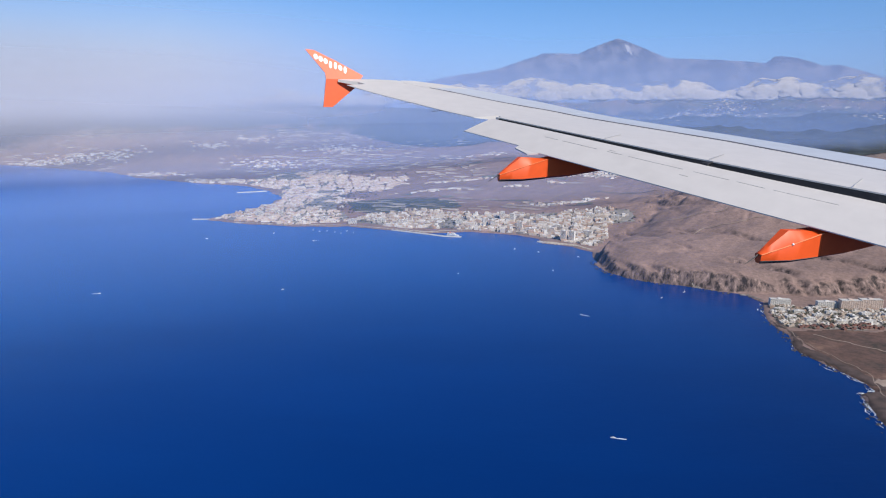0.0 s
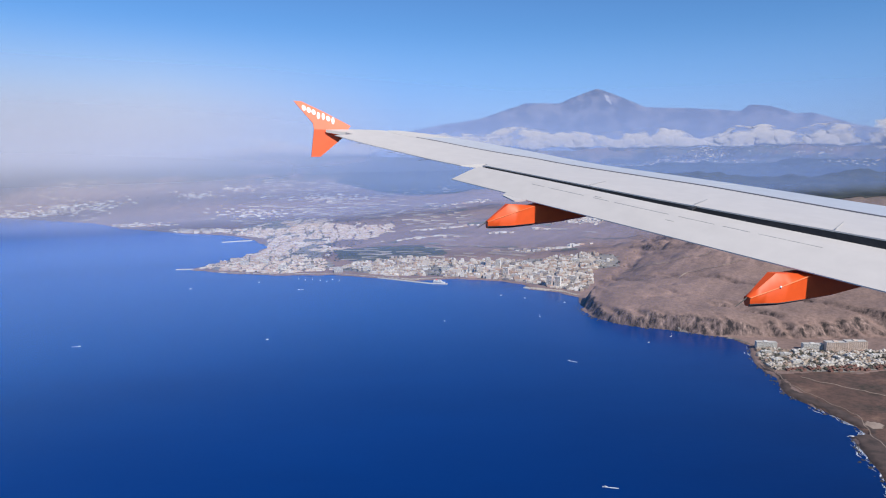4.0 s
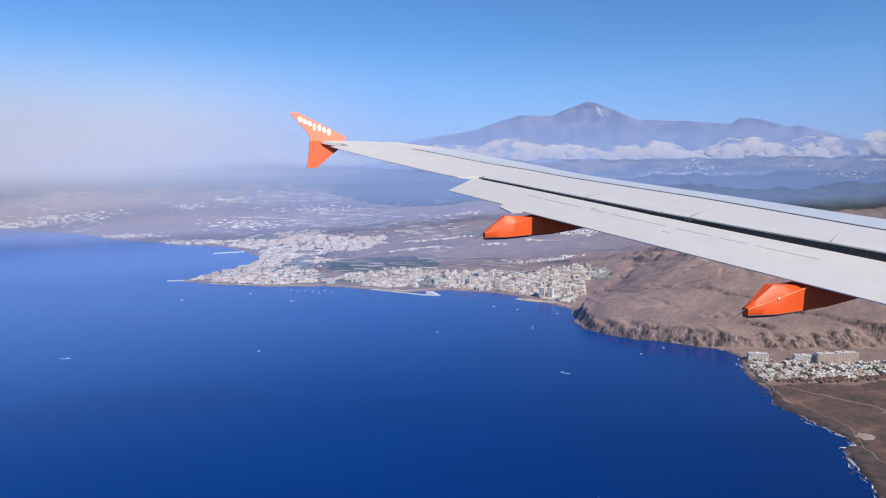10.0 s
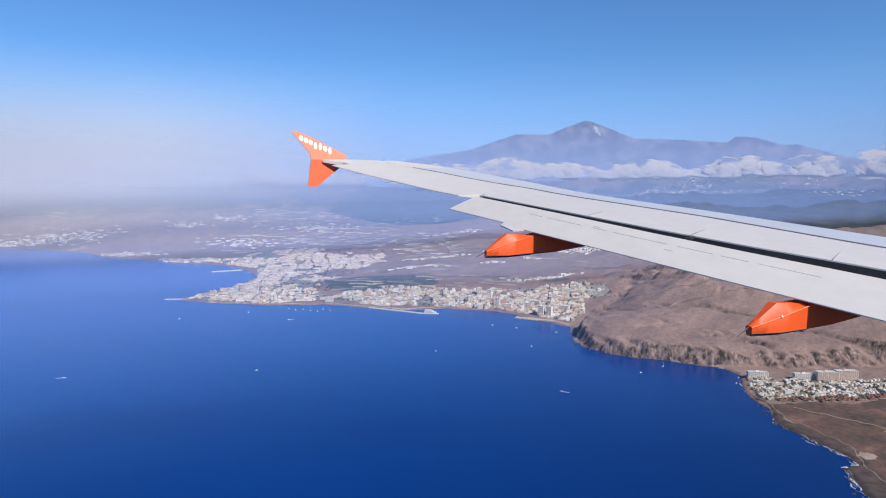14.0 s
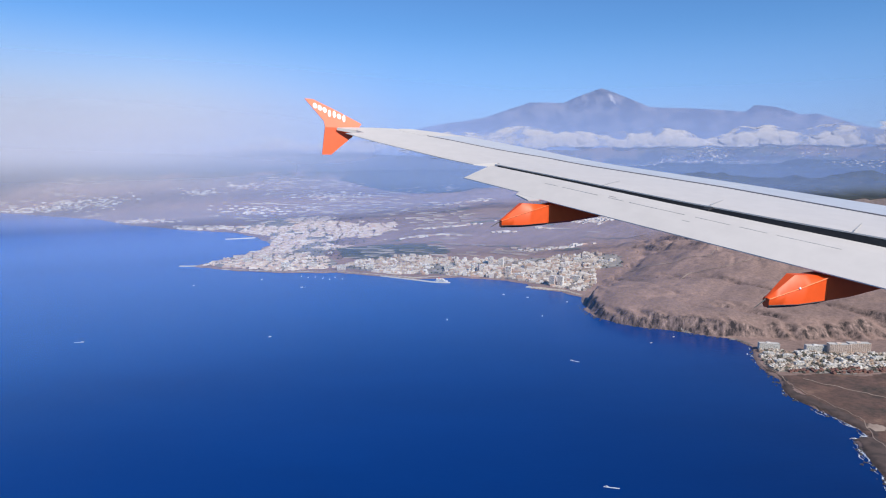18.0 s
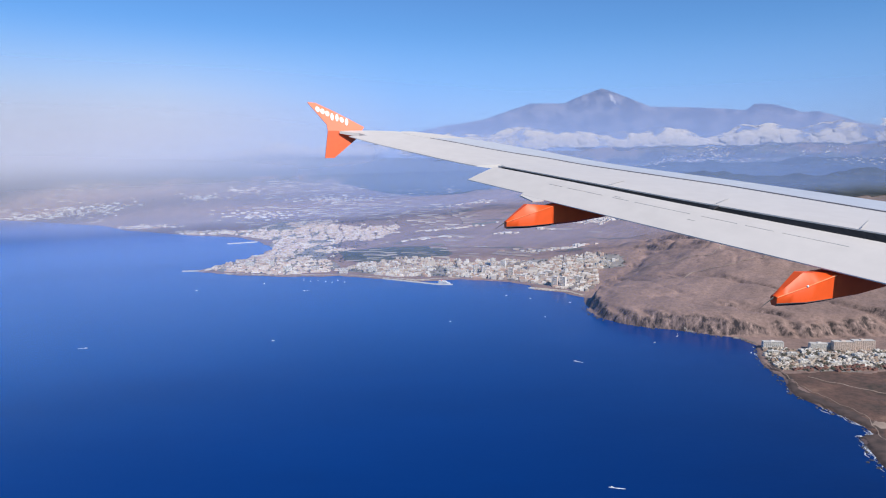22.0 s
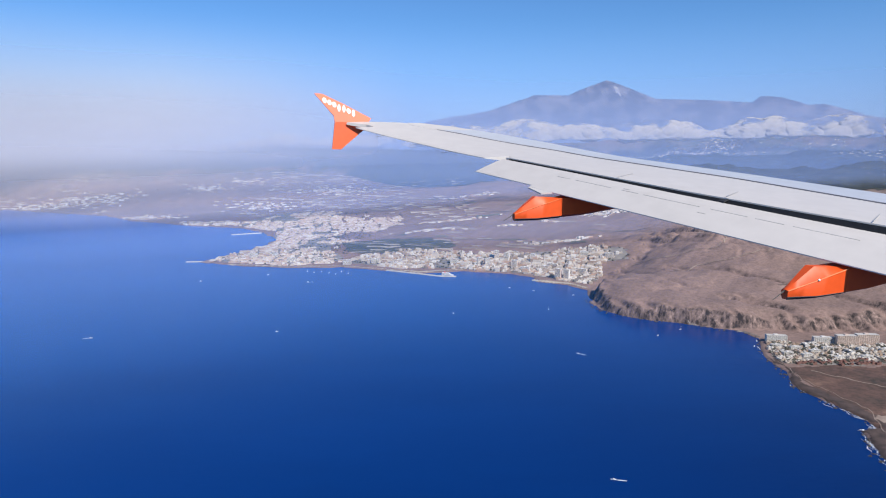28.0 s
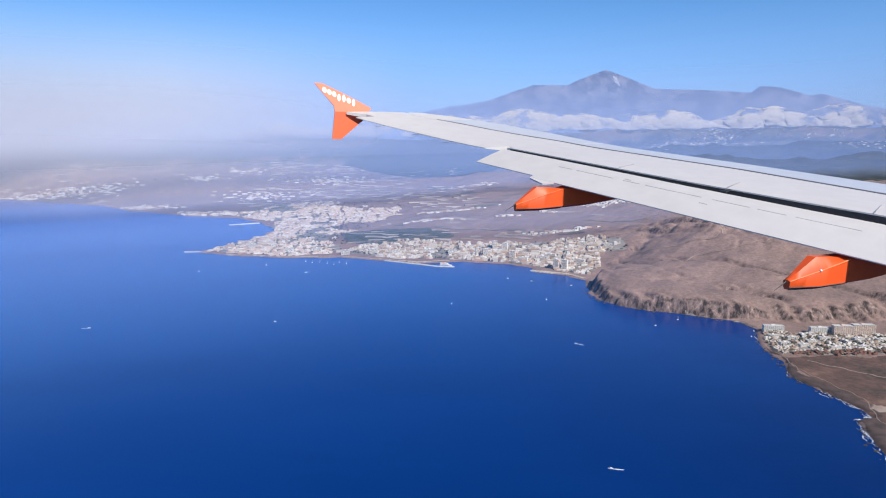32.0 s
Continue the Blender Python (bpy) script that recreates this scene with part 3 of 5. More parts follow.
wing = tagged(new("airliner_wing"), "white airliner wing with extended flap and orange winglet", "aircraft wing")
bm = bmesh.new()
loft(bm, [wing_ring(between(SLAT_BACK, o), between(FIXED, o), o, 0.02, 0.10) for o in span(1.6, 11.62, 40)])
part("wing_box", bm, WHITE_PAINT, wing, smooth=False)
bm = bmesh.new()
loft(bm, [wing_ring(between(SLAT_BACK, o), between(AILERON, o) + 0.55 - 0.02 * (o - 11.7), o, 0.02, 0.08) for o in span(11.64, 15.45, 8)] +
     [wing_ring(4.4, 2.75, 15.66, 0.05, 0.04)])
part("outer_wing", bm, WHITE_PAINT, wing)
# leading edge slats in four lengths
for a, b in ((1.6, 5.3), (5.33, 8.9), (8.93, 12.2), (12.23, 15.0)):
    bm = bmesh.new()
    loft(bm, [wing_ring(between(LEAD, o), between(SLAT_BACK, o) + 0.025, o, 0.11, 0.05, 0.004) for o in span(a, b, 6)])
    part("slat", bm, SLAT_METAL, wing, "bare grey metal leading edge")
bm = bmesh.new()
loft(bm, [wing_ring(between(LEAD, o), between(SLAT_BACK, o) + 0.01, o, 0.08, 0.05, 0.004) for o in span(15.02, 15.7, 5)])
part("wing_tip", bm, WHITE_PAINT, wing)
# dark seal behind the slats
bm = bmesh.new()
loft(bm, [[P(between(SLAT_BACK, o) + dx, o, top_z(o) + dz) for dx, dz in ((-0.004, -0.03), (0.008, -0.03), (0.008, 0.012), (-0.004, 0.010))] for o in span(1.7, 15.0, 40)])
part("slat_seal", bm, GREY_SEAL, wing, "dark seam behind the slats")
# spoiler panels along the fixed trailing edge
for a, b in ((2.0, 3.7), (3.7, 5.42), (5.42, 7.1), (7.1, 8.9), (8.9, 11.55)):
    bm = bmesh.new()
    rings = []
    for o in span(a, b, 10):
        f0, z = between(FIXED, o) - 0.02, top_z(o)
        rings.append([P(f0, o, z + 0.012), P(f0 + 0.3, o, z + 0.026), P(f0 + 0.62, o, z + 0.03), P(f0 + 0.62, o, z - 0.01), P(f0, o, z - 0.005)])
    loft(bm, rings)
    part("spoiler", bm, WHITE_PAINT, wing)
# dark gaps between the spoilers, square to the swept hinge line
for o in (3.7, 5.42, 7.1, 8.9):
    bm = bmesh.new()
    f0 = between(FIXED, o) - 0.02
    edge = []
    for s in (0.0, 0.5, 1.0):
        oo = o + 0.30 * s
        z = top_z(oo) + 0.033 + 0.004 * s
        edge.append((f0 + 0.50 * s, oo, z))
    slab(bm, [P(f, oo - 0.005, z) for f, oo, z in edge] + [P(f, oo + 0.005, z) for f, oo, z in edge[::-1]], (0, 0, 0.006))
    part("panel_gap", bm, GREY_PAINT, wing, "thin grey gap between spoilers")
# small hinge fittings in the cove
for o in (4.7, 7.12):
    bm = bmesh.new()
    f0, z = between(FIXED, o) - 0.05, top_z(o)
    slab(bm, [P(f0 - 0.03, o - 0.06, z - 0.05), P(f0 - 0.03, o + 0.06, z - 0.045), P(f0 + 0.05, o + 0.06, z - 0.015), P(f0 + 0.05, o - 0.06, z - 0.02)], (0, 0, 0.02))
    part("hinge", bm, COVE_SHADE_AND_HINGE, wing, "dark hinge fitting")
# thin wicks on the aileron edge
for o in (12.6, 13.5, 14.4):
    bm = bmesh.new()
    f0, z = between(AILERON, o), top_z(o) - 0.03
    slab(bm, [P(f0, o - 0.006, z), P(f0, o + 0.006, z), P(f0 - 0.22, o + 0.004, z - 0.03), P(f0 - 0.22, o - 0.004, z - 0.03)], (0, 0, 0.008))
    part("static_wick", bm, RUBBER, wing)
# aileron
bm = bmesh.new()
rings = []
for o in span(11.75, 15.2, 8):
    f0, z = between(AILERON, o), top_z(o)
    rings.append([P(f0, o, z - 0.02), P(f0 + 0.53, o, z + 0.012), P(f0 + 0.53, o, z - 0.09), P(f0, o, z - 0.035)])
loft(bm, rings)
part("aileron", bm, WHITE_PAINT, wing)
# near-black box that paints the shade in the cove between fixed wing and flap
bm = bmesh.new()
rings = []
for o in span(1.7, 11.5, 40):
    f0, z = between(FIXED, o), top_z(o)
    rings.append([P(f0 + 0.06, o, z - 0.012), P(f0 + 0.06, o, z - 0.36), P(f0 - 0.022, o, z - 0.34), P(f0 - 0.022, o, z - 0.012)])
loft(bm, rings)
part("flap_slot_shade", bm, COVE_SHADE_AND_HINGE, wing, "near-black box painting the shade in the slot ahead of the flap")
# outboard flap, with a tab outboard of its step
bm = bmesh.new()
rings = []
for o in span(1.7, 9.98, 32) + span(10.0, 11.58, 6):
    back = flap_te(o) - (0.05 if o < 9.99 else -0.03)
    f1, z0, z1 = between(FIXED, o) - 0.03, flap_z(o) - (0.02 if o < 9.99 else 0), top_z(o) - 0.022 - 0.0015 * (11.5 - o) ** 2
    rings.append([P(back, o, z0 + 0.012), P(back + (f1 - back) * 0.35, o, z0 + (z1 - z0) * 0.46), P(back + (f1 - back) * 0.7, o, z0 + (z1 - z0) * 0.84), P(f1 - 0.06, o, z1), P(f1, o, z1 - 0.05), P(f1 - 0.05, o, z1 - 0.13), P(back + (f1 - back) * 0.5, o, z0 + (z1 - z0) * 0.35), P(back, o, z0)])
loft(bm, rings)
flap = part("flap", bm, WHITE_PAINT, wing)
# small scuffs, vents and a broken seam along the flap skin
def flap_skin(o, s):
    """A point on the upper skin of the flap, s from its trailing edge forward."""
    back, z0, z1 = flap_te(o) - 0.05, flap_z(o) - 0.02, top_z(o) - 0.022 - 0.0015 * (11.5 - o) ** 2
    return P(back + (between(FIXED, o) - 0.03 - back) * s, o, z0 + (z1 - z0) * (0.46 + (s - 0.35) * 1.086))


for o, s, ln in ((7.0, 0.42, 0.12), (8.4, 0.66, 0.12), (5.3, 0.60, 0.7), (6.1, 0.60, 0.35), (6.55, 0.60, 0.5), (7.2, 0.60, 0.9), (8.2, 0.60, 0.3), (8.7, 0.60, 0.75), (9.55, 0.60, 0.3)):
    bm = bmesh.new()
    rings = []
    for oo in span(o, o + ln, 4):
        rings.append([flap_skin(oo, s) + Vector((0, 0, -0.004)), flap_skin(oo, s) + Vector((0, 0, 0.005)), flap_skin(oo, s + 0.006) + Vector((0, 0, 0.005)), flap_skin(oo, s + 0.006) + Vector((0, 0, -0.004))])
    loft(bm, rings)
    part("seam", bm, SEAM_PAINT, flap)


def fairing(o, shift_f, shift_z, k, label):
    """A flap track fairing: a keel with flat flanks, a crease and a blunt drooped tail."""
    stations = [(5.59, -1.504, -1.41, 0.045, -1.40), (5.92, -1.50, -1.297, 0.13, -1.155), (6.29, -1.472, -1.185, 0.172, -1.178), (6.295, -1.470, -1.185, 0.170, -1.178), (6.7, -1.445, -1.17, 0.175, -1.10), (7.3, -1.365, -1.13, 0.17, -1.02), (8.0, -1.22, -1.06, 0.15, -0.96), (8.7, -1.08, -1.0, 0.11, -0.93), (9.3, -0.98, -0.95, 0.05, -0.91)]

    def ring(f, zb, zc, w, zt):
        crown = 0.42 if f < 6.2 else 0.42 + 0.42 * min(1, (f - 6.2) / 0.5)
        f, zb, zc, zt = shift_f + (f - 5.59) * k, shift_z + (zb + 1.504) * k, shift_z + (zc + 1.504) * k, shift_z + (zt + 1.504) * k
        w *= k
        return [P(f, o - w * 0.55, zb), P(f, o - w * 0.92, zb + 0.03 * k), P(f, o - w, zc), P(f, o - w * crown, zt), P(f, o + w * crown, zt), P(f, o + w, zc), P(f, o + w * 0.92, zb + 0.03 * k), P(f, o + w * 0.55, zb)]
    def finer(rows):
        out = []
        for a, b in zip(rows, rows[1:]):
            out += [tuple(p + (q - p) * k / 5 for p, q in zip(a, b)) for k in range(5)]
        return out + [rows[-1]]
    bm = bmesh.new()
    loft(bm, [ring(*s) for s in finer(stations[3:])])
    ob = part("flap_track_fairing", bm, ORANGE, wing, label, smooth=14)
    bm = bmesh.new()
    loft(bm, [ring(*s) for s in finer(stations[:3])])
    part("tail_cone", bm, ORANGE, ob, smooth=38)
    bm = bmesh.new()
    keel = [ring(*s) for s in finer(stations[:3])]
    rim = OUT * -0.005 + Vector((0, 0, -0.005))
    loft(bm, [[r[0], r[1], r[1] + rim, r[0] + rim] for r in keel])
    seam = [Vector((0, 0, 0)) + r[2] for r in keel]
    # paler orange bead, painting the highlight that runs along the crease
    bead = bmesh.new()
    loft(bead, [[c + OUT * -0.004 + Vector((0, 0, dz)) + OUT * do for do, dz in ((0.004, -0.006), (-0.005, 0), (0.004, 0.006))] for c in seam])
    part("highlight_bead", bead, CREASE_HIGHLIGHT, ob, "thin pale bead painting the highlight on the crease")
    part("keel_strip", bm, RUBBER, ob, "dark lower edge")
    bm = bmesh.new()
    tip = P(shift_f, o, shift_z + 0.09 * k)
    loft(bm, [[tip + Vector((s * 0.006, 0, q * 0.006)) for s, q in ((-1, -1), (1, -1), (1, 1), (-1, 1))],
              [tip - FWD * 0.16 * k + Vector((s * 0.0025, 0, -0.09 * k + q * 0.0025)) for s, q in ((-1, -1), (1, -1), (1, 1), (-1, 1))]])
    part("static_wick", bm, RUBBER, ob)
    return ob


inner = fairing(5.22, 5.59, -1.504, 1.0, "glossy orange fairing with a blunt tail below the inner flap")
fairing(9.4, 4.31, -0.977, 1.1, "orange fairing with a blunt tail under the outer flap end")

# white bead that paints the sun's glint on the crease of the inner fairing
bm = bmesh.new()
bmesh.ops.create_uvsphere(bm, u_segments=10, v_segments=6, radius=0.014, matrix=Matrix.Translation(P(5.92, 5.22 - 0.132, -1.293)))
part("painted_glint", bm, WHITE_MARK, inner, "small white bead painting a sun glint", smooth=True)

# end tab of the outer flap, just inboard of the outer fairing
bm = bmesh.new()
slab(bm, [P(flap_te(o) + d, o, flap_z(o) + 0.2 * d) for o, d in ((10.06, 0.06), (9.95, -0.09), (9.52, -0.19), (9.36, 0.06))], (0, 0, -0.02))
part("flap_tab", bm, WHITE_PAINT, wing, "small white tab on the flap edge")

# wing tip fence, orange above and below the tip, each half leaning outboard
OT = 15.72


def fence_plate(points, lean):
    bm = bmesh.new()
    slab(bm, [P(f, OT + lean * (z - 0.93), z) for f, z in points], OUT * 0.05)
    return bm


winglet = part("winglet", fence_plate([(2.03, 1.62), (2.22, 1.61), (2.75, 1.36), (3.38, 1.03), (3.30, 0.93), (2.475, 0.93), (2.46, 1.08)], 0.319), ORANGE, wing, "orange wing tip fence with plain white marks")
part("lower_fence", fence_plate([(2.475, 0.93), (3.30, 0.93), (3.20, 0.76), (2.95, 0.56), (2.60, 0.27), (2.38, 0.27)], 0.12), ORANGE, winglet)
# plain white shapes where the maker's mark stands
for i in range(7):
    bm = bmesh.new()
    s = 0.12 + i * 0.112
    f, z = 2.14 + (3.16 - 2.14) * s, 1.505 + (1.06 - 1.505) * s
    long_, wide_ = (0.088, 0.042) if i in (3, 4, 6) else (0.066, 0.056)
    lean = radians(-24)
    pts = []
    for k in range(12):
        a = k / 12 * math.tau
        px, pz = wide_ * math.cos(a), long_ * math.sin(a) - (0.03 if i == 3 else 0)
        zz = z + px * math.sin(lean) + pz
        pts.append(P(f + px * math.cos(lean) - pz * math.sin(lean) * 0.3, OT + 0.319 * (zz - 0.93) - 0.005, zz))
    slab(bm, pts, OUT * 0.003)
    part("white_mark", bm, WHITE_MARK, winglet, "plain white mark")

# ---- settlements ----
def boxes(name, items, mat, label, category):
    """Many plain blocks with low roof huts, joined into one sheet of stuff. items: x, y, z, width, depth, height, turn."""
    verts, faces = [], []
    if not any(i[2] for i in items):
        hz = height(np.array([i[0] for i in items]), np.array([i[1] for i in items]))
        items = [(i[0], i[1], float(z), *i[3:]) for i, z in zip(items, hz)]
    quad = ((0, 1, 5, 4), (1, 2, 6, 5), (2, 3, 7, 6), (3, 0, 4, 7), (4, 5, 6, 7))
    for x, y, z, w, d, h, a in items:
        c, s, k = math.cos(a), math.sin(a), len(verts)
        for zz in (z - 3.0, z + h):
            for px, py in ((-w, -d), (w, -d), (w, d), (-w, d)):
                verts.append((x + (px * c - py * s) / 2, y + (px * s + py * c) / 2, zz))
        faces += [tuple(k + i for i in f) for f in quad]
    ob = from_arrays(name, verts, faces, mat)
    return tagged(ob, label, category, kind="stuff")


def inside(outline, x, y):
    return inland(np.array([float(x)]), np.array([float(y)]), outline)[0]


def blocks(outline, pitch, size, tall, turn, seed, keep=0.8, street=5, thin=0.0, open_land=0.42):
    """Plots along streets inside an outline."""
    rng = random.Random(seed)
    xs, ys = [p[0] for p in outline], [p[1] for p in outline]
    cx, cy = sum(xs) / len(xs), sum(ys) / len(ys)
    reach = int(max(max(xs) - min(xs), max(ys) - min(ys)) / pitch) + 2
    c, s = math.cos(turn), math.sin(turn)
    got = []
    for i in range(-reach, reach):
        for j in range(-reach, reach):
            if i % street == 0 or j % (street - 1) == 0 or rng.random() > keep:
                continue
            big = rng.random() < 0.12
            u, v = (i + rng.uniform(-0.25, 0.25)) * pitch, (j + rng.uniform(-0.25, 0.25)) * pitch
            u, v = u + 14 * math.sin(v / 90 + seed), v + 10 * math.sin(u / 70)
            got.append((cx + u * c - v * s, cy + u * s + v * c, rng.uniform(*size) * (2.4 if big else 1.25), rng.uniform(*size), rng.uniform(*tall) * rng.choice((0.6, 1, 1, 1.3, 1.9)) * (1.25 if big else 1), turn + rng.gauss(0, 0.06)))
    px, py = np.array([g[0] for g in got]), np.array([g[1] for g in got])
    deep = inland(px, py, outline)
    lots = fractal(px, py * 0.7, 90, 4, seed + 60)
    shore = inland(px, py, ISLAND)
    built = lots > np.where(shore < 130, 0.30, open_land + thin * step(-470, -300, px)) + 0.11 * step(60, 0, deep) * step(20, 90, shore)
    ok, hz = (deep > 2) & built, height(px, py)
    dry = inland(px, py, ISLAND) > 9
    out = []
    for g, k, z, dr in zip(got, ok, hz, dry):
        if k and dr:
            out.append((g[0], g[1], float(z), *g[2:]))
            if rng.random() < 0.6:
                out.append((g[0] + rng.uniform(-2, 2), g[1] + rng.uniform(-2, 2), float(z) + 2.5, g[2] * rng.uniform(0.35, 0.7), g[3] * rng.uniform(0.35, 0.7), g[4] * rng.uniform(0.8, 1.5), g[5]))
    return out


AMERICAS = [(-671, 1717), (-597, 1923), (-560, 2079), (-640, 2380), (-881, 2580), (-784, 2877), (-593, 2956), (-368, 2855), (-172, 2786), (-181, 2401), (-299, 2021), (-262, 1695), (-422, 1645)]
HARBOUR_TOWN = [(-282, 1690), (-233, 1789), (-73, 1847), (154, 1782), (285, 1796), (423, 1774), (495, 1690), (480, 1605), (399, 1599), (375, 1484), (329, 1400), (280, 1432), (201, 1522), (51, 1597), (-121, 1605)]
boxes("town_buildings", blocks(AMERICAS, 8.6, (4, 12), (1.0, 2.6), 0.12, 1, 0.76, 7, 0.12, 0.47), FAR_TOWN, "crowded pale resort buildings along the far bay", "buildings")
boxes("town_buildings", blocks(HARBOUR_TOWN, 7.2, (4, 11), (1.8, 5.0), -0.35, 2, 0.88, 8, 0.0, 0.36), TOWN, "dense white and ochre buildings of the harbour town", "buildings")

# white netted greenhouses and villages on the western plain
rng = random.Random(5)
net, cottages = [], []
while len(net) < 330:
    x, y = rng.uniform(-2700, 150), rng.uniform(2450, 4300)
    if fractal(np.array([x]), np.array([y]), 420, 3, 77)[0] < 0.53 or inside(ISLAND, x, y) < 25 or inside(AMERICAS, x, y) > -30:
        continue
    if x * 0.2 + y < 3750:
        net.append((x, y, 0, rng.uniform(14, 80), rng.uniform(6, 18), rng.uniform(1.0, 2.5), rng.gauss(0.15, 0.12)))
for cx, cy, sx, sy, count in ((-2050, 3330, 330, 50, 220), (-1390, 2870, 170, 45, 140), (-960, 2640, 220, 45, 170), (-1750, 3300, 150, 60, 70), (-594, 3523, 220, 60, 120), (-1125, 3672, 120, 60, 50), (-1315, 3478, 130, 70, 60), (-900, 3150, 260, 120, 90)):
    for _ in range(count):
        x, y = rng.gauss(cx, sx * 0.5), rng.gauss(cy, sy * 0.6)
        if inside(ISLAND, x, y) > 12:
            cottages.append((x, y, 0, rng.uniform(8, 26), rng.uniform(6, 14), rng.uniform(2, 6), rng.gauss(0.1, 0.2)))
for _ in range(34):
    net.append((rng.gauss(-110, 90), rng.gauss(1930, 45), 0, rng.uniform(20, 70), rng.uniform(5, 9), rng.uniform(1, 2), rng.gauss(0.0, 0.1)))
boxes("greenhouses", net, GREENHOUSE, "long pale greenhouses strewn over the western plain", "greenhouses")
boxes("village_houses", cottages, TOWN, "pale coastal villages along the far shore", "houses")
cottages = []
for cx, cy, sx, sy, count in ((1700, 4130, 420, 90, 260), (1620, 3950, 240, 60, 90), (2142, 3239, 260, 60, 70), (1250, 3700, 300, 120, 60), (2350, 3900, 300, 150, 60), (232, 2229, 50, 12, 26), (372, 2288, 34, 10, 22), (617, 2420, 170, 60, 300), (182, 3103, 120, 30, 60), (905, 2900, 200, 70, 110), (40, 2420, 150, 22, 60), (-60, 2180, 110, 18, 50), (330, 1930, 110, 22, 60)):
    for _ in range(count):
        x, y = rng.gauss(cx, sx * 0.5), rng.gauss(cy, sy * 0.5)
        cottages.append((x, y, 0, rng.uniform(6, 22), rng.uniform(5, 11), rng.uniform(2, 4.5), rng.gauss(0.15, 0.35)))
boxes("hill_village_houses", cottages, TOWN, "white houses scattered over the upper slopes", "houses")


# ---- draped ground cover ----
def drape(name, outline, cell, mat, lift, label, category, kind="structure", ragged=0.0, seed=1):
    xs, ys = [p[0] for p in outline], [p[1] for p in outline]
    ax, ay = np.meshgrid(np.arange(min(xs), max(xs) + cell, cell), np.arange(min(ys), max(ys) + cell, cell))
    keep = inland(ax, ay, outline) + ragged * (fractal(ax, ay, ragged * 3 + 1, 4, seed) - 0.5) * 2 > 0
    hz = height(ax, ay) + lift
    num = np.arange(ax.size).reshape(ax.shape)
    fq = np.stack([num[:-1, :-1], num[:-1, 1:], num[1:, 1:], num[1:, :-1]], -1).reshape(-1, 4)
    fq = fq[keep.reshape(-1)[fq].all(axis=1)]
    ob = from_arrays(name, np.stack([ax, ay, hz], -1).reshape(-1, 3), fq, mat, True)
    return tagged(ob, label, category, kind=kind)


def track(name, points, width, mat, lift, label, category="track"):
    """A strip of even width laid over the ground."""
    pts = []
    for (x0, y0), (x1, y1) in zip(points, points[1:]):
        n = max(2, int(math.hypot(x1 - x0, y1 - y0) / 8))
        pts += [(x0 + (x1 - x0) * i / n + 2 * math.sin(i * 1.7), y0 + (y1 - y0) * i / n + 2 * math.cos(i * 1.3)) for i in range(n)]
    pts.append(points[-1])
    left, right = [], []
    for i, (x, y) in enumerate(pts):
        (xa, ya), (xb, yb) = pts[max(0, i - 1)], pts[min(len(pts) - 1, i + 1)]
        d = math.hypot(xb - xa, yb - ya) or 1
        nx, ny = -(yb - ya) / d * width / 2, (xb - xa) / d * width / 2
        left.append((x + nx, y + ny)), right.append((x - nx, y - ny))
    lr = np.array(left + right)
    z = height(lr[:, 0], lr[:, 1]) + lift
    n = len(left)
    verts = [(a, b, c) for (a, b), c in zip(lr, z)]
    ob = from_arrays(name, verts, [(i, i + 1, n + i + 1, n + i) for i in range(n - 1)], mat)
    return tagged(ob, label, category, kind="structure")


PINE_AND_SHADE = two_tone("pine_and_cloud_shade", (0.016, 0.022, 0.014), (0.05, 0.055, 0.035), 0.012, 0.95, fine=7, strength=0.6, distance=3)
# this first patch paints the clouds' shade on the slope in the pine colour
drape("woodland", [(-640, 3900), (-420, 3640), (-150, 3520), (120, 3440), (330, 3600), (420, 4100), (100, 4420), (-500, 4420)], 16, PINE_AND_SHADE, 2.5, "dark patch painting cloud shade on the steep hillside below the clouds", "woodland", ragged=150, seed=14)
drape("woodland", [(800, 3000), (1150, 2450), (1650, 2120), (2400, 1950), (3000, 2800), (2700, 3500), (2000, 3900), (1200, 4050)], 20, PINE_AND_SHADE, 2.5, "dark pine wood on the wide upper slopes", "woodland", ragged=260, seed=17)
drape("lava_shore", [(470, 884), (470, 837), (448, 784), (454, 750), (466, 712), (476, 677), (475, 654), (452, 648), (443, 618), (431, 576), (411, 526), (428, 522), (458, 570), (476, 640), (492, 668), (486, 715), (474, 755), (468, 790), (481, 832), (481, 882)], 2, two_tone("dark_lava_ground", (0.034, 0.025, 0.022), (0.105, 0.070, 0.058), 0.08, 0.9), 0.45, "dark lava ground along the rocky shore", "lava shore", ragged=9, seed=19)
drape("plantation", [(-355, 2032), (-154, 2050), (28, 1985), (60, 1900), (-6, 1855), (-235, 1812)], 9, PLANTS, 0.8, "grey-green plantation between the two resorts", "plantation", ragged=70)
drape("plantation", [(-520, 2560), (-470, 2600), (-395, 2330), (-350, 2150), (-390, 2150), (-440, 2330)], 9, PLANTS, 0.8, "dark ravine full of shrubs through the resort", "plantation", ragged=16, seed=2)
drape("beach", [(415, 1086), (459, 1047), (497, 1026), (509, 992), (513, 994), (502, 1030), (461, 1052), (416, 1090)], 2, two_tone("grey_shingle", (0.16, 0.14, 0.125), (0.27, 0.235, 0.205), 0.1, 0.9), 0.4, "grey shingle beach at the foot of the cliff", "beach", ragged=1)
URBAN = two_tone("paved_town_ground", (0.16, 0.145, 0.125), (0.32, 0.285, 0.25), 0.03, 0.9)
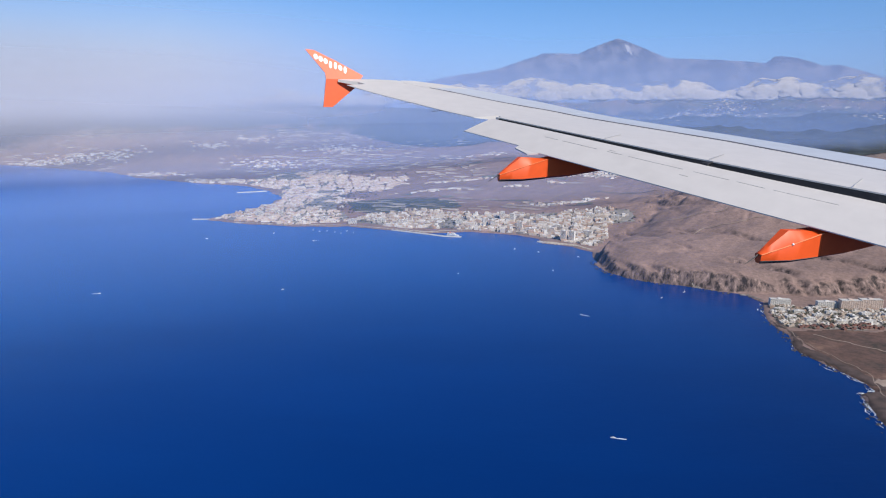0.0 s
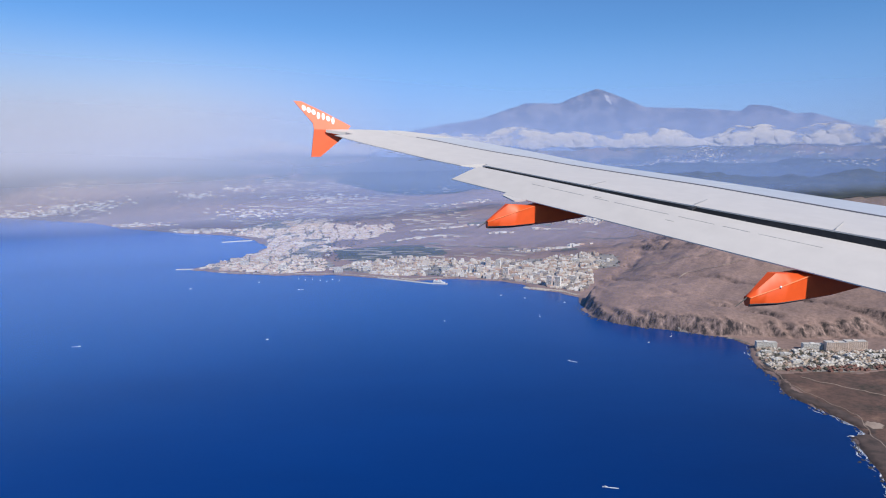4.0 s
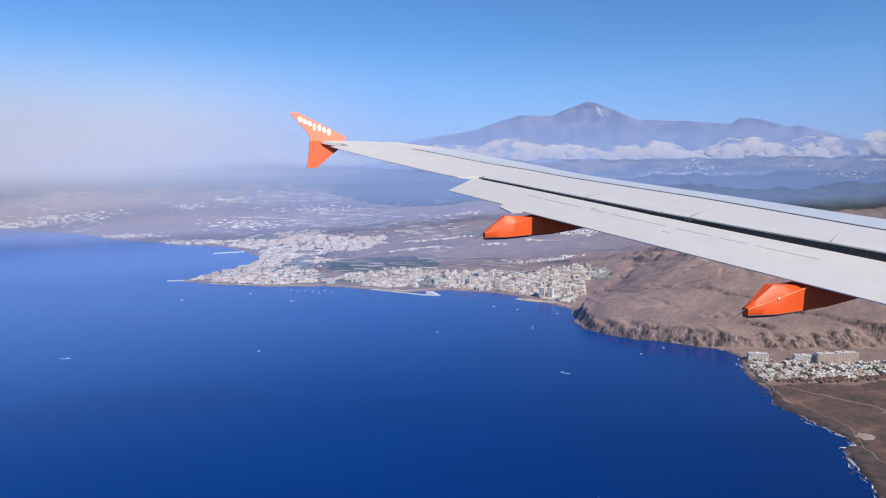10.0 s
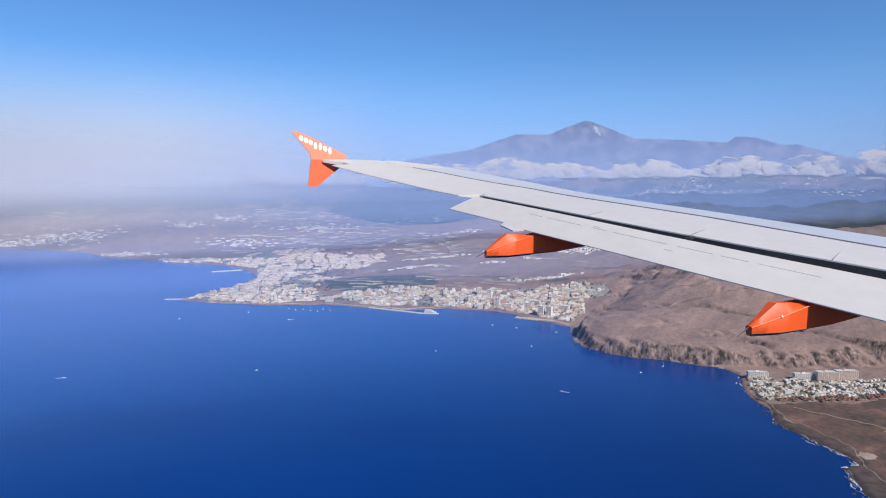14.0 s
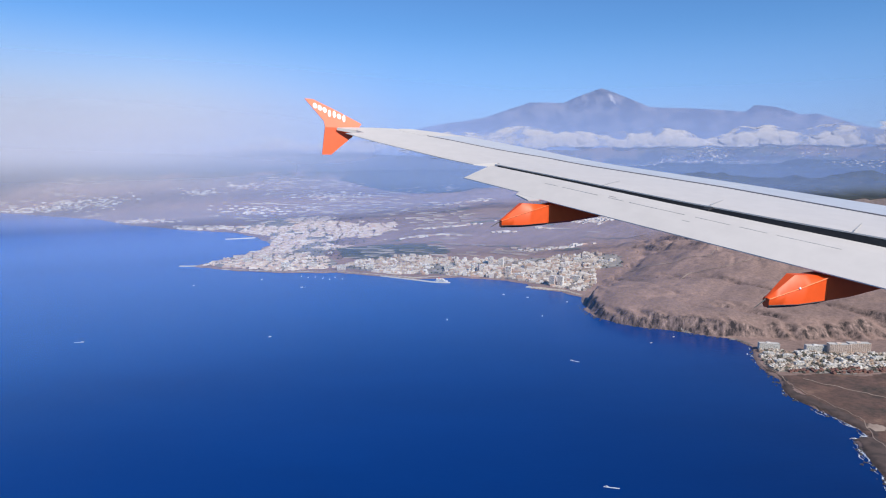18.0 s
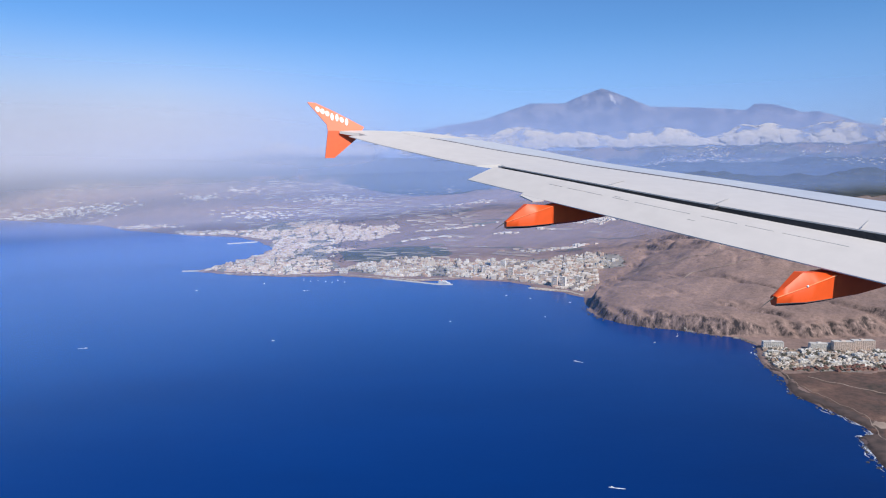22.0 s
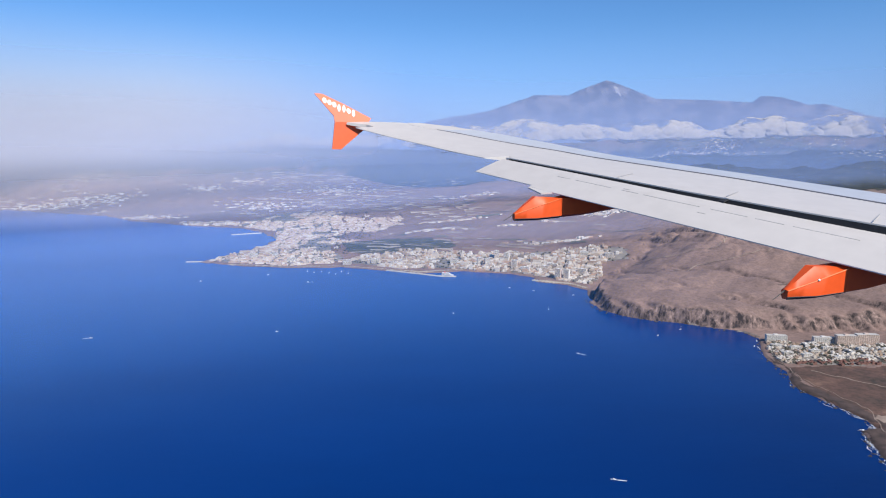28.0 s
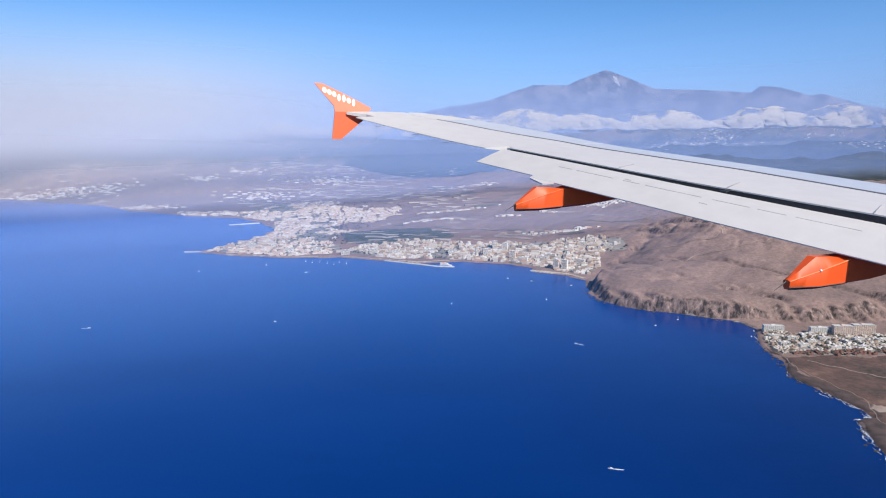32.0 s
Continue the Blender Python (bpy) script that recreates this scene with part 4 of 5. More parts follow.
drape("pavement", AMERICAS[:7] + [(-470, 2860), (-430, 2600), (-420, 2300), (-370, 2080), (-330, 1850)] + AMERICAS[11:], 11, URBAN, 0.7, "pale paved streets and yards of the resort", "pavement", ragged=40)
drape("pavement", HARBOUR_TOWN, 9, URBAN, 0.7, "pale paved streets of the harbour town", "pavement", ragged=10)
drape("beach", [(-600, 1672), (-419, 1632), (-273, 1640), (-120, 1578), (-60, 1552), (52, 1588), (50, 1600), (-60, 1570), (-120, 1592), (-273, 1652), (-419, 1645), (-600, 1684)], 5, SAND, 0.5, "narrow pale sand beach along the harbour bay", "beach")
drape("beach", [(211, 1442), (277, 1410), (310, 1358), (318, 1366), (286, 1422), (220, 1456)], 4, SAND, 0.5, "small sandy cove beside the headland", "beach")
RED_SOIL = two_tone("red_tilled_soil", (0.085, 0.045, 0.032), (0.16, 0.088, 0.062), 0.03, 0.95, stretch=(0.4, 1.6, 1))
drape("field", [(560, 735), (900, 765), (930, 540), (640, 540)], 7, RED_SOIL, 0.35, "abandoned reddish fields behind low stone walls", "field", ragged=10, seed=4)
drape("scrub", [(474, 846), (560, 847), (760, 859), (920, 914), (1100, 934), (1150, 760), (930, 770), (600, 742), (468, 690), (458, 760)], 3, scrubland("rusty_scrub", 0.016, 0.02), 0.2, "rust-brown desert scrub around the settlement", "scrub", ragged=16, seed=6)
drape("scrub", [(468, 690), (600, 742), (640, 545), (640, 420), (380, 420), (416, 560), (456, 650)], 3, scrubland("dark_red_scrub", 0.024, 0.0), 0.24, "dark reddish patchy scrub near the rocky shore", "scrub", ragged=22, seed=9)
drape("clearing", [(478, 676), (492, 686), (505, 676), (498, 660), (482, 662)], 3, DUST, 0.7, "round sandy clearing by the shore", "clearing", ragged=3)
for pts, w in (([(472, 900), (476, 850), (470, 800), (478, 760), (492, 700), (470, 640), (462, 560)], 0.8), ([(660, 842), (700, 780), (745, 730), (860, 640), (930, 600)], 1.6), ([(500, 830), (560, 760), (600, 690), (640, 620)], 2.0), ([(560, 738), (700, 752), (900, 768)], 2.2), ([(840, 740), (800, 640), (770, 540)], 2.4), ([(540, 620), (620, 640), (680, 600)], 1.8)):
    track("dirt_track", pts, w, DUST, 0.5, "pale dusty track over the scrubland", "track")
for pts in ([(640, 1190), (760, 1230), (900, 1220), (1100, 1260)], [(420, 1420), (520, 1380), (640, 1400), (760, 1440)], [(640, 1480), (700, 1560), (660, 1640), (720, 1700)], [(860, 1480), (900, 1560), (870, 1640)], [(470, 1560), (540, 1500), (640, 1480)]):
    track("dirt_track", pts, 3.4, DUST, 1.2, "pale dusty track winding over the tableland", "track")
for pts, w in (([(-700, 2930), (-300, 2860), (200, 2650)], 6), ([(-2200, 3520), (-1500, 3230), (-900, 3020), (-700, 2930)], 6), ([(-200, 2080), (60, 2010), (180, 1990)], 6), ([(-480, 3150), (-200, 3300), (100, 3350)], 7)):
    track("road", pts, w, DUST, 1.6, "road crossing the dry coastal plain", "road")
# small plots on the plain behind the towns
rng = random.Random(21)
SOILS = [two_tone("pale_plot", (0.25, 0.195, 0.165), (0.36, 0.29, 0.245), 0.02, 0.95), two_tone("green_plot", (0.11, 0.115, 0.08), (0.19, 0.18, 0.135), 0.02, 0.95), two_tone("dark_plot", (0.10, 0.08, 0.07), (0.17, 0.13, 0.113), 0.02, 0.95), two_tone("rosy_plot", (0.22, 0.15, 0.125), (0.34, 0.25, 0.21), 0.02, 0.95)]
for i in range(70):
    x, y = rng.uniform(-520, 620), rng.uniform(1860, 3250)
    if inside(AMERICAS, x, y) > -30 or inside(HARBOUR_TOWN, x, y) > -20:
        continue
    a, w, d = rng.gauss(-0.25, 0.2), rng.uniform(30, 150), rng.uniform(14, 40)
    c, s = math.cos(a), math.sin(a)
    drape("plot", [(x + (p * w * c - q * d * s) / 2, y + (p * w * s + q * d * c) / 2) for p, q in ((-1, -1), (1, -1), (1, 1), (-1, 1))], 4, SOILS[rng.choice((0, 0, 1, 1, 2, 3))], 0.6 + 0.006 * i, "small plot of farmland on the dry plain", "field", ragged=2, seed=i)
for i in range(34):
    x, y = rng.uniform(-1700, 650), rng.uniform(1900, 3500)
    if inside(ISLAND, x, y) > 60:
        a, ln = rng.gauss(-0.15, 0.35), rng.uniform(80, 260)
        track("dirt_track", [(x, y), (x + ln * math.cos(a), y + ln * math.sin(a)), (x + 1.8 * ln * math.cos(a + 0.3), y + 1.8 * ln * math.sin(a + 0.3))], 3.4, DUST, 1.0, "pale farm track on the western plain", "track")
# stone walls between the fields
for i in range(9):
    x = 590 + i * 36
    bm = bmesh.new()
    rings = []
    for k in range(13):
        f = k / 12
        xx, yy = x + 60 * f, 742 + i * 2 - 175 * f
        z = float(height([xx], [yy])[0])
        rings.append([Vector((xx - 1.0, yy, z - 1)), Vector((xx + 1.0, yy, z - 1)), Vector((xx + 0.6, yy, z + 1.3 + 0.3 * math.sin(k * 2.1))), Vector((xx - 0.6, yy, z + 1.2))])
    loft(bm, rings)
    w_ = part("field_wall", bm, VOLCANO)
    tagged(w_, "low dark lava stone wall across the red field", "stone wall", "walls of the fields")


# ---- harbour ----
def quay(points, width, top, label):
    bm = bmesh.new()
    rings = []
    for i, (x, y) in enumerate(points):
        (xa, ya), (xb, yb) = points[max(0, i - 1)], points[min(len(points) - 1, i + 1)]
        d = math.hypot(xb - xa, yb - ya)
        nx, ny = -(yb - ya) / d * width / 2, (xb - xa) / d * width / 2
        rings.append([Vector((x + nx * 1.4, y + ny * 1.4, -3)), Vector((x + nx, y + ny, top)), Vector((x - nx, y - ny, top)), Vector((x - nx * 1.4, y - ny * 1.4, -3))])
    loft(bm, rings)
    ob = part("pier", bm, CONCRETE)
    return tagged(ob, label, "pier")


quay([(-150, 1592), (-62, 1542), (-19, 1516), (26, 1508)], 7, 1.6, "long concrete harbour pier reaching into the bay")
quay([(206, 1462), (222, 1448), (268, 1446)], 9, 2.0, "short stone jetty beside the town beach")
quay([(-690, 2352), (-740, 2325), (-785, 2300)], 12, 2.0, "low stone breakwater off the resort beach")
quay([(-660, 1728), (-690, 1724), (-716, 1722)], 8, 1.6, "rocky spit at the end of the resort")


def ship(x, y, turn, long, label):
    ob = tagged(new("ferry"), label, "ferry")
    ob.matrix_world = pose(x, y, 0, 0, 0, turn)
    bm = bmesh.new()
    w = long * 0.16
    loft(bm, [[Vector((f * long, s * w * k, z)) for s, z in ((-0.6, -0.6), (0.6, -0.6), (1, long * 0.09), (-1, long * 0.09))] for f, k in ((-0.5, 0.9), (0.2, 1.0), (0.4, 0.6), (0.5, 0.08))])
    part("hull", bm, BOAT_WHITE, ob)
    for i in range(3):
        bm = bmesh.new()
        box(bm, -long * 0.46, long * (0.26 - 0.07 * i), -w * (0.85 - 0.12 * i), w * (0.85 - 0.12 * i), long * (0.09 + 0.05 * i), long * (0.137 + 0.05 * i), 0.15)
        deck = part("deck_house", bm, BOAT_WHITE, ob)
        bm = bmesh.new()
        box(bm, -long * 0.44, long * (0.24 - 0.07 * i), -w * (0.86 - 0.12 * i), w * (0.86 - 0.12 * i), long * (0.105 + 0.05 * i), long * (0.122 + 0.05 * i))
        part("window_band", bm, GLASS_DARK, deck)
    bm = bmesh.new()
    bmesh.ops.create_cone(bm, cap_ends=True, segments=12, radius1=w * 0.3, radius2=w * 0.24, depth=long * 0.1, matrix=Matrix.Translation((-long * 0.25, 0, long * 0.27)))
    part("funnel", bm, ORANGE, ob)
    return ob


ship(6, 1524, -13, 30, "white car ferry moored along the harbour pier")


def motor_boat(wake):
    ob = tagged(new("motor_boat"), "small white motor boat" + (" trailing a short wake" if wake else " lying still on the blue sea"), "boat", "boats off the coast")
    bm = bmesh.new()
    loft(bm, [[Vector((f * 7, s * 1.1 * k, z)) for s, z in ((-0.3, -0.4), (0.3, -0.4), (1, 0.8 + 0.3 * (f > 0.3)), (-1, 0.8 + 0.3 * (f > 0.3)))] for f, k in ((-0.5, 0.9), (0, 1.0), (0.3, 0.75), (0.5, 0.06))])
    part("hull", bm, BOAT_WHITE, ob)
    bm = bmesh.new()
    box(bm, -1.6, 1.0, -0.75, 0.75, 0.78, 1.9, 0.15)
    cabin = part("cabin", bm, BOAT_WHITE, ob)
    bm = bmesh.new()
    box(bm, -1.3, 1.03, -0.77, 0.77, 1.25, 1.6)
    part("window_band", bm, GLASS_DARK, cabin)
    if wake:
        bm = bmesh.new()
        slab(bm, [Vector((-3.6, -0.5, 0.06)), Vector((-3.6, 0.5, 0.06)), Vector((-9, 1.1, 0.06)), Vector((-17, 1.0, 0.06)), Vector((-17, -0.4, 0.06)), Vector((-9, -1.1, 0.06))], (0, 0, 0.06))
        part("wake", bm, FOAM, ob, "white foam wake")
    for o in ob.children_recursive:
        o.data.transform(Matrix.Scale(0.72, 4))
    return ob


def sail_boat():
    ob = tagged(new("sailing_boat"), "white moored sailing boat with a bare mast", "boat", "boats off the coast")
    bm = bmesh.new()
    loft(bm, [[Vector((f * 7, s * 1.0 * k, z)) for s, z in ((-0.2, -0.5), (0.2, -0.5), (1, 0.9), (-1, 0.9))] for f, k in ((-0.5, 0.7), (0, 1.0), (0.3, 0.7), (0.5, 0.05))])
    part("hull", bm, BOAT_WHITE, ob)
    bm = bmesh.new()
    box(bm, -1.2, 1.2, -0.5, 0.5, 0.85, 1.35, 0.1)
    part("cabin", bm, BOAT_WHITE, ob)
    bm = bmesh.new()
    bmesh.ops.create_cone(bm, cap_ends=True, segments=8, radius1=0.12, radius2=0.07, depth=8, matrix=Matrix.Translation((0.6, 0, 4.8)))
    part("mast", bm, BOAT_WHITE, ob)
    for o in ob.children_recursive:
        o.data.transform(Matrix.Scale(0.72, 4))
    return ob


still, going, sailing = motor_boat(False), motor_boat(True), sail_boat()
still.matrix_world, going.matrix_world, sailing.matrix_world = pose(143, 1378, 0, 0, 0, 20), pose(-580, 999, 0, 0, 0, 10), pose(-350, 1580, 0, 0, 0, 70)
for x, y, a in ((192, 1349, 160), (270, 1306, 15), (350, 1009, 40), (-285, 1035, 30), (15, 1155, 80), (-576, 1459, 20), (480, 950, 60)):
    copy_thing(still, pose(x, y, 0, 0, 0, a))
for x, y, a in ((199, 915, 150), (155, 546, 170), (-321, 1446, 200)):
    copy_thing(going, pose(x, y, 0, 0, 0, a))
for x, y, a in ((-330, 1565, 60), (-313, 1572, 80), (-291, 1557, 66), (-272, 1542, 75), (-263, 1572, 50), (-242, 1550, 90), (-438, 1535, 60), (198, 1185, 100), (400, 1045, 30)):
    copy_thing(sailing, pose(x, y, 0, 0, 0, a))


# ---- tower blocks and hotels ----
STOREY = 1.25


def hotel(long, deep, floors, label, category="hotel", group="hotels by the sea", paint=HOTEL_WALL):
    """A slab of balconies: body, floor bands, dark glazing between, end walls and a roof hut."""
    ob = tagged(new("hotel"), label, category, group)
    tall = floors * STOREY
    bm = bmesh.new()
    box(bm, -long / 2, long / 2, -deep / 2, deep / 2, -2, tall)
    body = part("body", bm, paint, ob)
    for i in range(floors):
        bm = bmesh.new()
        box(bm, -long / 2 + 0.5, long / 2 - 0.5, -deep / 2 - 0.06, deep / 2 + 0.06, STOREY * i + 0.55, STOREY * i + 1.05)
        part("window_band", bm, GLASS_DARK, body)
        bm = bmesh.new()
        box(bm, -long / 2, long / 2, -deep / 2 - 0.55, -deep / 2 - 0.02, STOREY * i, STOREY * i + 0.45)
        part("balcony", bm, paint, ob)
    for k in range(int(long / 3) + 1):
        bm = bmesh.new()
        x = -long / 2 + k * long / int(long / 3)
        box(bm, x - 0.18, x + 0.18, -deep / 2 - 0.6, -deep / 2, 0, tall + 0.1)
        part("fin", bm, paint, ob)
    bm = bmesh.new()
    box(bm, -long / 2 - 0.2, long / 2 + 0.2, -deep / 2 - 0.6, deep / 2 + 0.2, tall, tall + 0.3)
    part("roof", bm, CONCRETE, ob)
    bm = bmesh.new()
    box(bm, -long * 0.12, long * 0.08, -deep * 0.25, deep * 0.3, tall + 0.3, tall + 1.5)
    part("roof_hut", bm, paint, ob)
    return ob


def ground_at(x, y):
    return float(height([x], [y])[0])


slab_hotel = hotel(30, 9, 8, "white slab hotel with rows of balconies below the cliff", paint=two_tone("white_render", (0.58, 0.55, 0.51), (0.68, 0.65, 0.61), 0.2, 0.8))
slab_hotel.matrix_world = pose(522, 968, ground_at(522, 968) + 0.5, 0, 0, -8)
wide_hotel = hotel(32, 10, 11, "tall pinkish hotel block with rows of balconies below the cliff", paint=two_tone("pinkish_render", (0.54, 0.42, 0.35), (0.64, 0.52, 0.45), 0.2, 0.8))
wide_hotel.matrix_world = pose(618, 944, ground_at(618, 944) + 0.5, 0, 0, -4)
for x, y, a in ((588, 954, -6), (742, 938, 4), (930, 962, 8), (965, 975, 10)):
    copy_thing(slab_hotel, pose(x, y, ground_at(x, y) + 0.5, 0, 0, a))
for x, y, a in ((648, 944, -2), (800, 945, 6), (838, 950, 5), (880, 958, 8)):
    copy_thing(wide_hotel, pose(x, y, ground_at(x, y) + 0.5, 0, 0, a))
tower = hotel(13, 10, 19, "tall white apartment tower above the harbour town", "apartment tower", "towers of the harbour town")
tower.matrix_world = pose(90, 1630, ground_at(90, 1630), 0, 0, 10)
for x, y, a in ((108, 1613, 14), (166, 1686, -20), (176, 1582, -20), (141, 1721, 5), (284, 1456, -30), (266, 1462, -30), (233, 1654, -15)):
    copy_thing(tower, pose(x, y, ground_at(x, y), 0, 0, a))
block = hotel(22, 11, 10, "broad pale apartment block in the harbour town", "apartment block", "blocks of the harbour town")
block.matrix_world = pose(248, 1557, ground_at(248, 1557), 0, 0, -20)
for x, y, a in ((373, 1678, -10), (399, 1693, -14), (-126, 1656, 6), (-36, 1669, 2), (24, 1669, 0), (-188, 1675, 8), (198, 1551, -18), (274, 1582, -25), (-262, 1665, 5), (-344, 1696, 10), (-488, 1774, 14), (330, 1500, -28), (430, 1640, -15), (-420, 1700, 10), (-540, 1760, 16)):
    copy_thing(block, pose(x, y, ground_at(x, y), 0, 0, a))


# low apartment blocks among the houses of the near settlement
LOW_BLOCKS = [(508, 940, -8), (530, 926, -8), (552, 938, 82), (505, 902, 10), (528, 892, 10), (548, 908, 10), (576, 922, -6), (596, 902, 100), (622, 914, 8), (648, 902, 8), (566, 878, 12), (606, 878, 8), (660, 878, 98), (694, 898, 8), (724, 914, 8), (764, 902, 100), (802, 914, 10), (842, 926, 12)]
low_block = hotel(15, 6, 3, "low white apartment block among the houses of the settlement", "apartment block", "blocks of the near settlement", paint=two_tone("bright_render", (0.62, 0.58, 0.53), (0.74, 0.71, 0.67), 0.2, 0.8))
low_block.matrix_world = pose(LOW_BLOCKS[0][0], LOW_BLOCKS[0][1], ground_at(*LOW_BLOCKS[0][:2]) + 0.5, 0, 0, LOW_BLOCKS[0][2])
for x, y, a in LOW_BLOCKS[1:]:
    copy_thing(low_block, pose(x, y, ground_at(x, y) + 0.5, 0, 0, a))


# ---- the near settlement: low white houses ----
def house(w, d, h, tiled, label):
    ob = tagged(new("house"), label, "house", "houses of the near settlement")
    bm = bmesh.new()
    box(bm, -w / 2, w / 2, -d / 2, d / 2, -2, h)
    box(bm, -w * 0.1, w / 2, -d / 2, d * 0.1, h - 0.1, h + 1.2)
    wall = part("wall", bm, TERRACOTTA if tiled else HOUSE_PAINT, ob)
    bm = bmesh.new()
    box(bm, -w / 2 - 0.12, w / 2 + 0.12, d * 0.1, d / 2 + 0.12, h, h + 0.22)
    part("roof", bm, TERRACOTTA if tiled else HOUSE_PAINT, ob)
    for sx in (-0.28, 0.05, 0.32):
        bm = bmesh.new()
        box(bm, w * sx - 0.35, w * sx + 0.35, -d / 2 - 0.05, -d / 2 + 0.1, 0.5, 1.5)
        part("window", bm, GLASS_DARK, wall)
    return ob


kinds = [house(5.5, 4.5, 2.2, False, "low white flat-roofed house in the settlement"), house(7.5, 4.5, 2.6, False, "long white terraced house in the settlement"), house(4.5, 4.2, 3.0, False, "small white two-storey house in the settlement")]
red = house(6.5, 5, 2.6, True, "terracotta-red villa along the settlement edge")
NEAR_TOWN = [(508, 975), (484, 924), (474, 862), (545, 845), (640, 848), (760, 856), (900, 910), (1030, 935), (1000, 968), (900, 948), (716, 934), (630, 934), (601, 946), (540, 960)]
drape("pavement", NEAR_TOWN, 5, URBAN, 0.6, "dusty pale streets of the near settlement", "pavement", ragged=5, seed=8)
rng = random.Random(9)
spots = []
for i in range(-46, 70):
    for j in range(-16, 18):
        if i % 7 == 0 or j % 4 == 0 or rng.random() > 0.86:
            continue
        u, v, a = i * 6.4 + rng.uniform(-1.2, 1.2), j * 6.2 + rng.uniform(-1.2, 1.2), radians(8)
        x, y = 700 + u * math.cos(a) - v * math.sin(a), 900 + u * math.sin(a) + v * math.cos(a)
        spots.append((x, y))
sx_, sy_ = np.array([s[0] for s in spots]), np.array([s[1] for s in spots])
sin_, sz_ = inland(sx_, sy_, NEAR_TOWN), height(sx_, sy_)
first = {}
placed = 0
extra = []
for (x, y), d, z in zip(spots, sin_, sz_):
    if d < 2 or any(math.hypot(x - bx, y - by) < 9.5 for bx, by, _ in LOW_BLOCKS):
        continue
    edge = y - (848 + (x - 545) * 0.03) < 17 and x < 700
    turn = 8 + rng.choice((0, 90)) + rng.gauss(0, 6)
    if placed < 300:
        src = red if edge else rng.choice(kinds)
        m = pose(x, y, z, 0, 0, turn)
        if src not in first:
            first[src] = True
            src.matrix_world = m
        else:
            copy_thing(src, m)
        placed += 1
    else:
        extra.append((x, y, float(z), rng.uniform(4, 7), rng.uniform(4, 6), rng.uniform(2, 4), radians(turn)))
if extra:
    boxes("row_houses", extra, TOWN, "white row houses at the inland end of the settlement", "houses")

# ---- trees of the towns: small dark clumps ----
verts, faces = [], []
for outline, count in ((AMERICAS, 420), (HARBOUR_TOWN, 420), (NEAR_TOWN, 320)):
    xs, ys = [p[0] for p in outline], [p[1] for p in outline]
    cand = [(rng.uniform(min(xs), max(xs)), rng.uniform(min(ys), max(ys))) for _ in range(count * 3)]
    cx_, cy_ = np.array([c[0] for c in cand]), np.array([c[1] for c in cand])
    ok, zz_ = inland(cx_, cy_, outline) > 3, height(cx_, cy_)
    for (x, y), k, z in zip(cand, ok, zz_):
        if not k:
            continue
        for _ in range(3):
            r, b = rng.uniform(1.0, 2.4), len(verts)
            ox, oy, oz = x + rng.gauss(0, 1.6), y + rng.gauss(0, 1.6), z + rng.uniform(1.0, 2.6)
            verts += [(ox + r * rng.uniform(0.7, 1.2), oy, oz), (ox - r, oy + r * 0.3, oz), (ox, oy + r * rng.uniform(0.7, 1.2), oz), (ox + 0.3, oy - r, oz), (ox, oy, oz + r), (ox, oy, oz - r * 1.4)]
            faces += [(b, b + 2, b + 4), (b + 2, b + 1, b + 4), (b + 1, b + 3, b + 4), (b + 3, b, b + 4), (b + 2, b, b + 5), (b + 1, b + 2, b + 5), (b + 3, b + 1, b + 5), (b, b + 3, b + 5)]
tagged(from_arrays("street_trees", verts, faces, PLANTS), "dark green street trees and palms between the buildings", "trees", kind="stuff")

# ---- surf on the rocky shore ----
def waterline(points, every):
    """Where the ground meets the sea along a stretch of coast: places and the way out to sea."""
    at, out = [], []
    for (x0, y0), (x1, y1) in zip(points, points[1:]):
        d = math.hypot(x1 - x0, y1 - y0)
        for i in range(int(d / every)):
            at.append((x0 + (x1 - x0) * i * every / d, y0 + (y1 - y0) * i * every / d))
            out.append(((y1 - y0) / d, -(x1 - x0) / d))
    at, out = np.array(at), np.array(out)
    kernel = np.ones(9) / 9
    out = np.stack([np.convolve(np.pad(out[:, k], 4, mode="edge"), kernel, mode="valid") for k in (0, 1)], -1)
    reach = np.arange(16, -16, -0.5)
    tx, ty = at[:, :1] + out[:, :1] * reach, at[:, 1:] + out[:, 1:] * reach
    wet = height(tx, ty) < 0
    first = np.argmax(~wet, axis=1)
    return at + out * reach[first][:, None], out


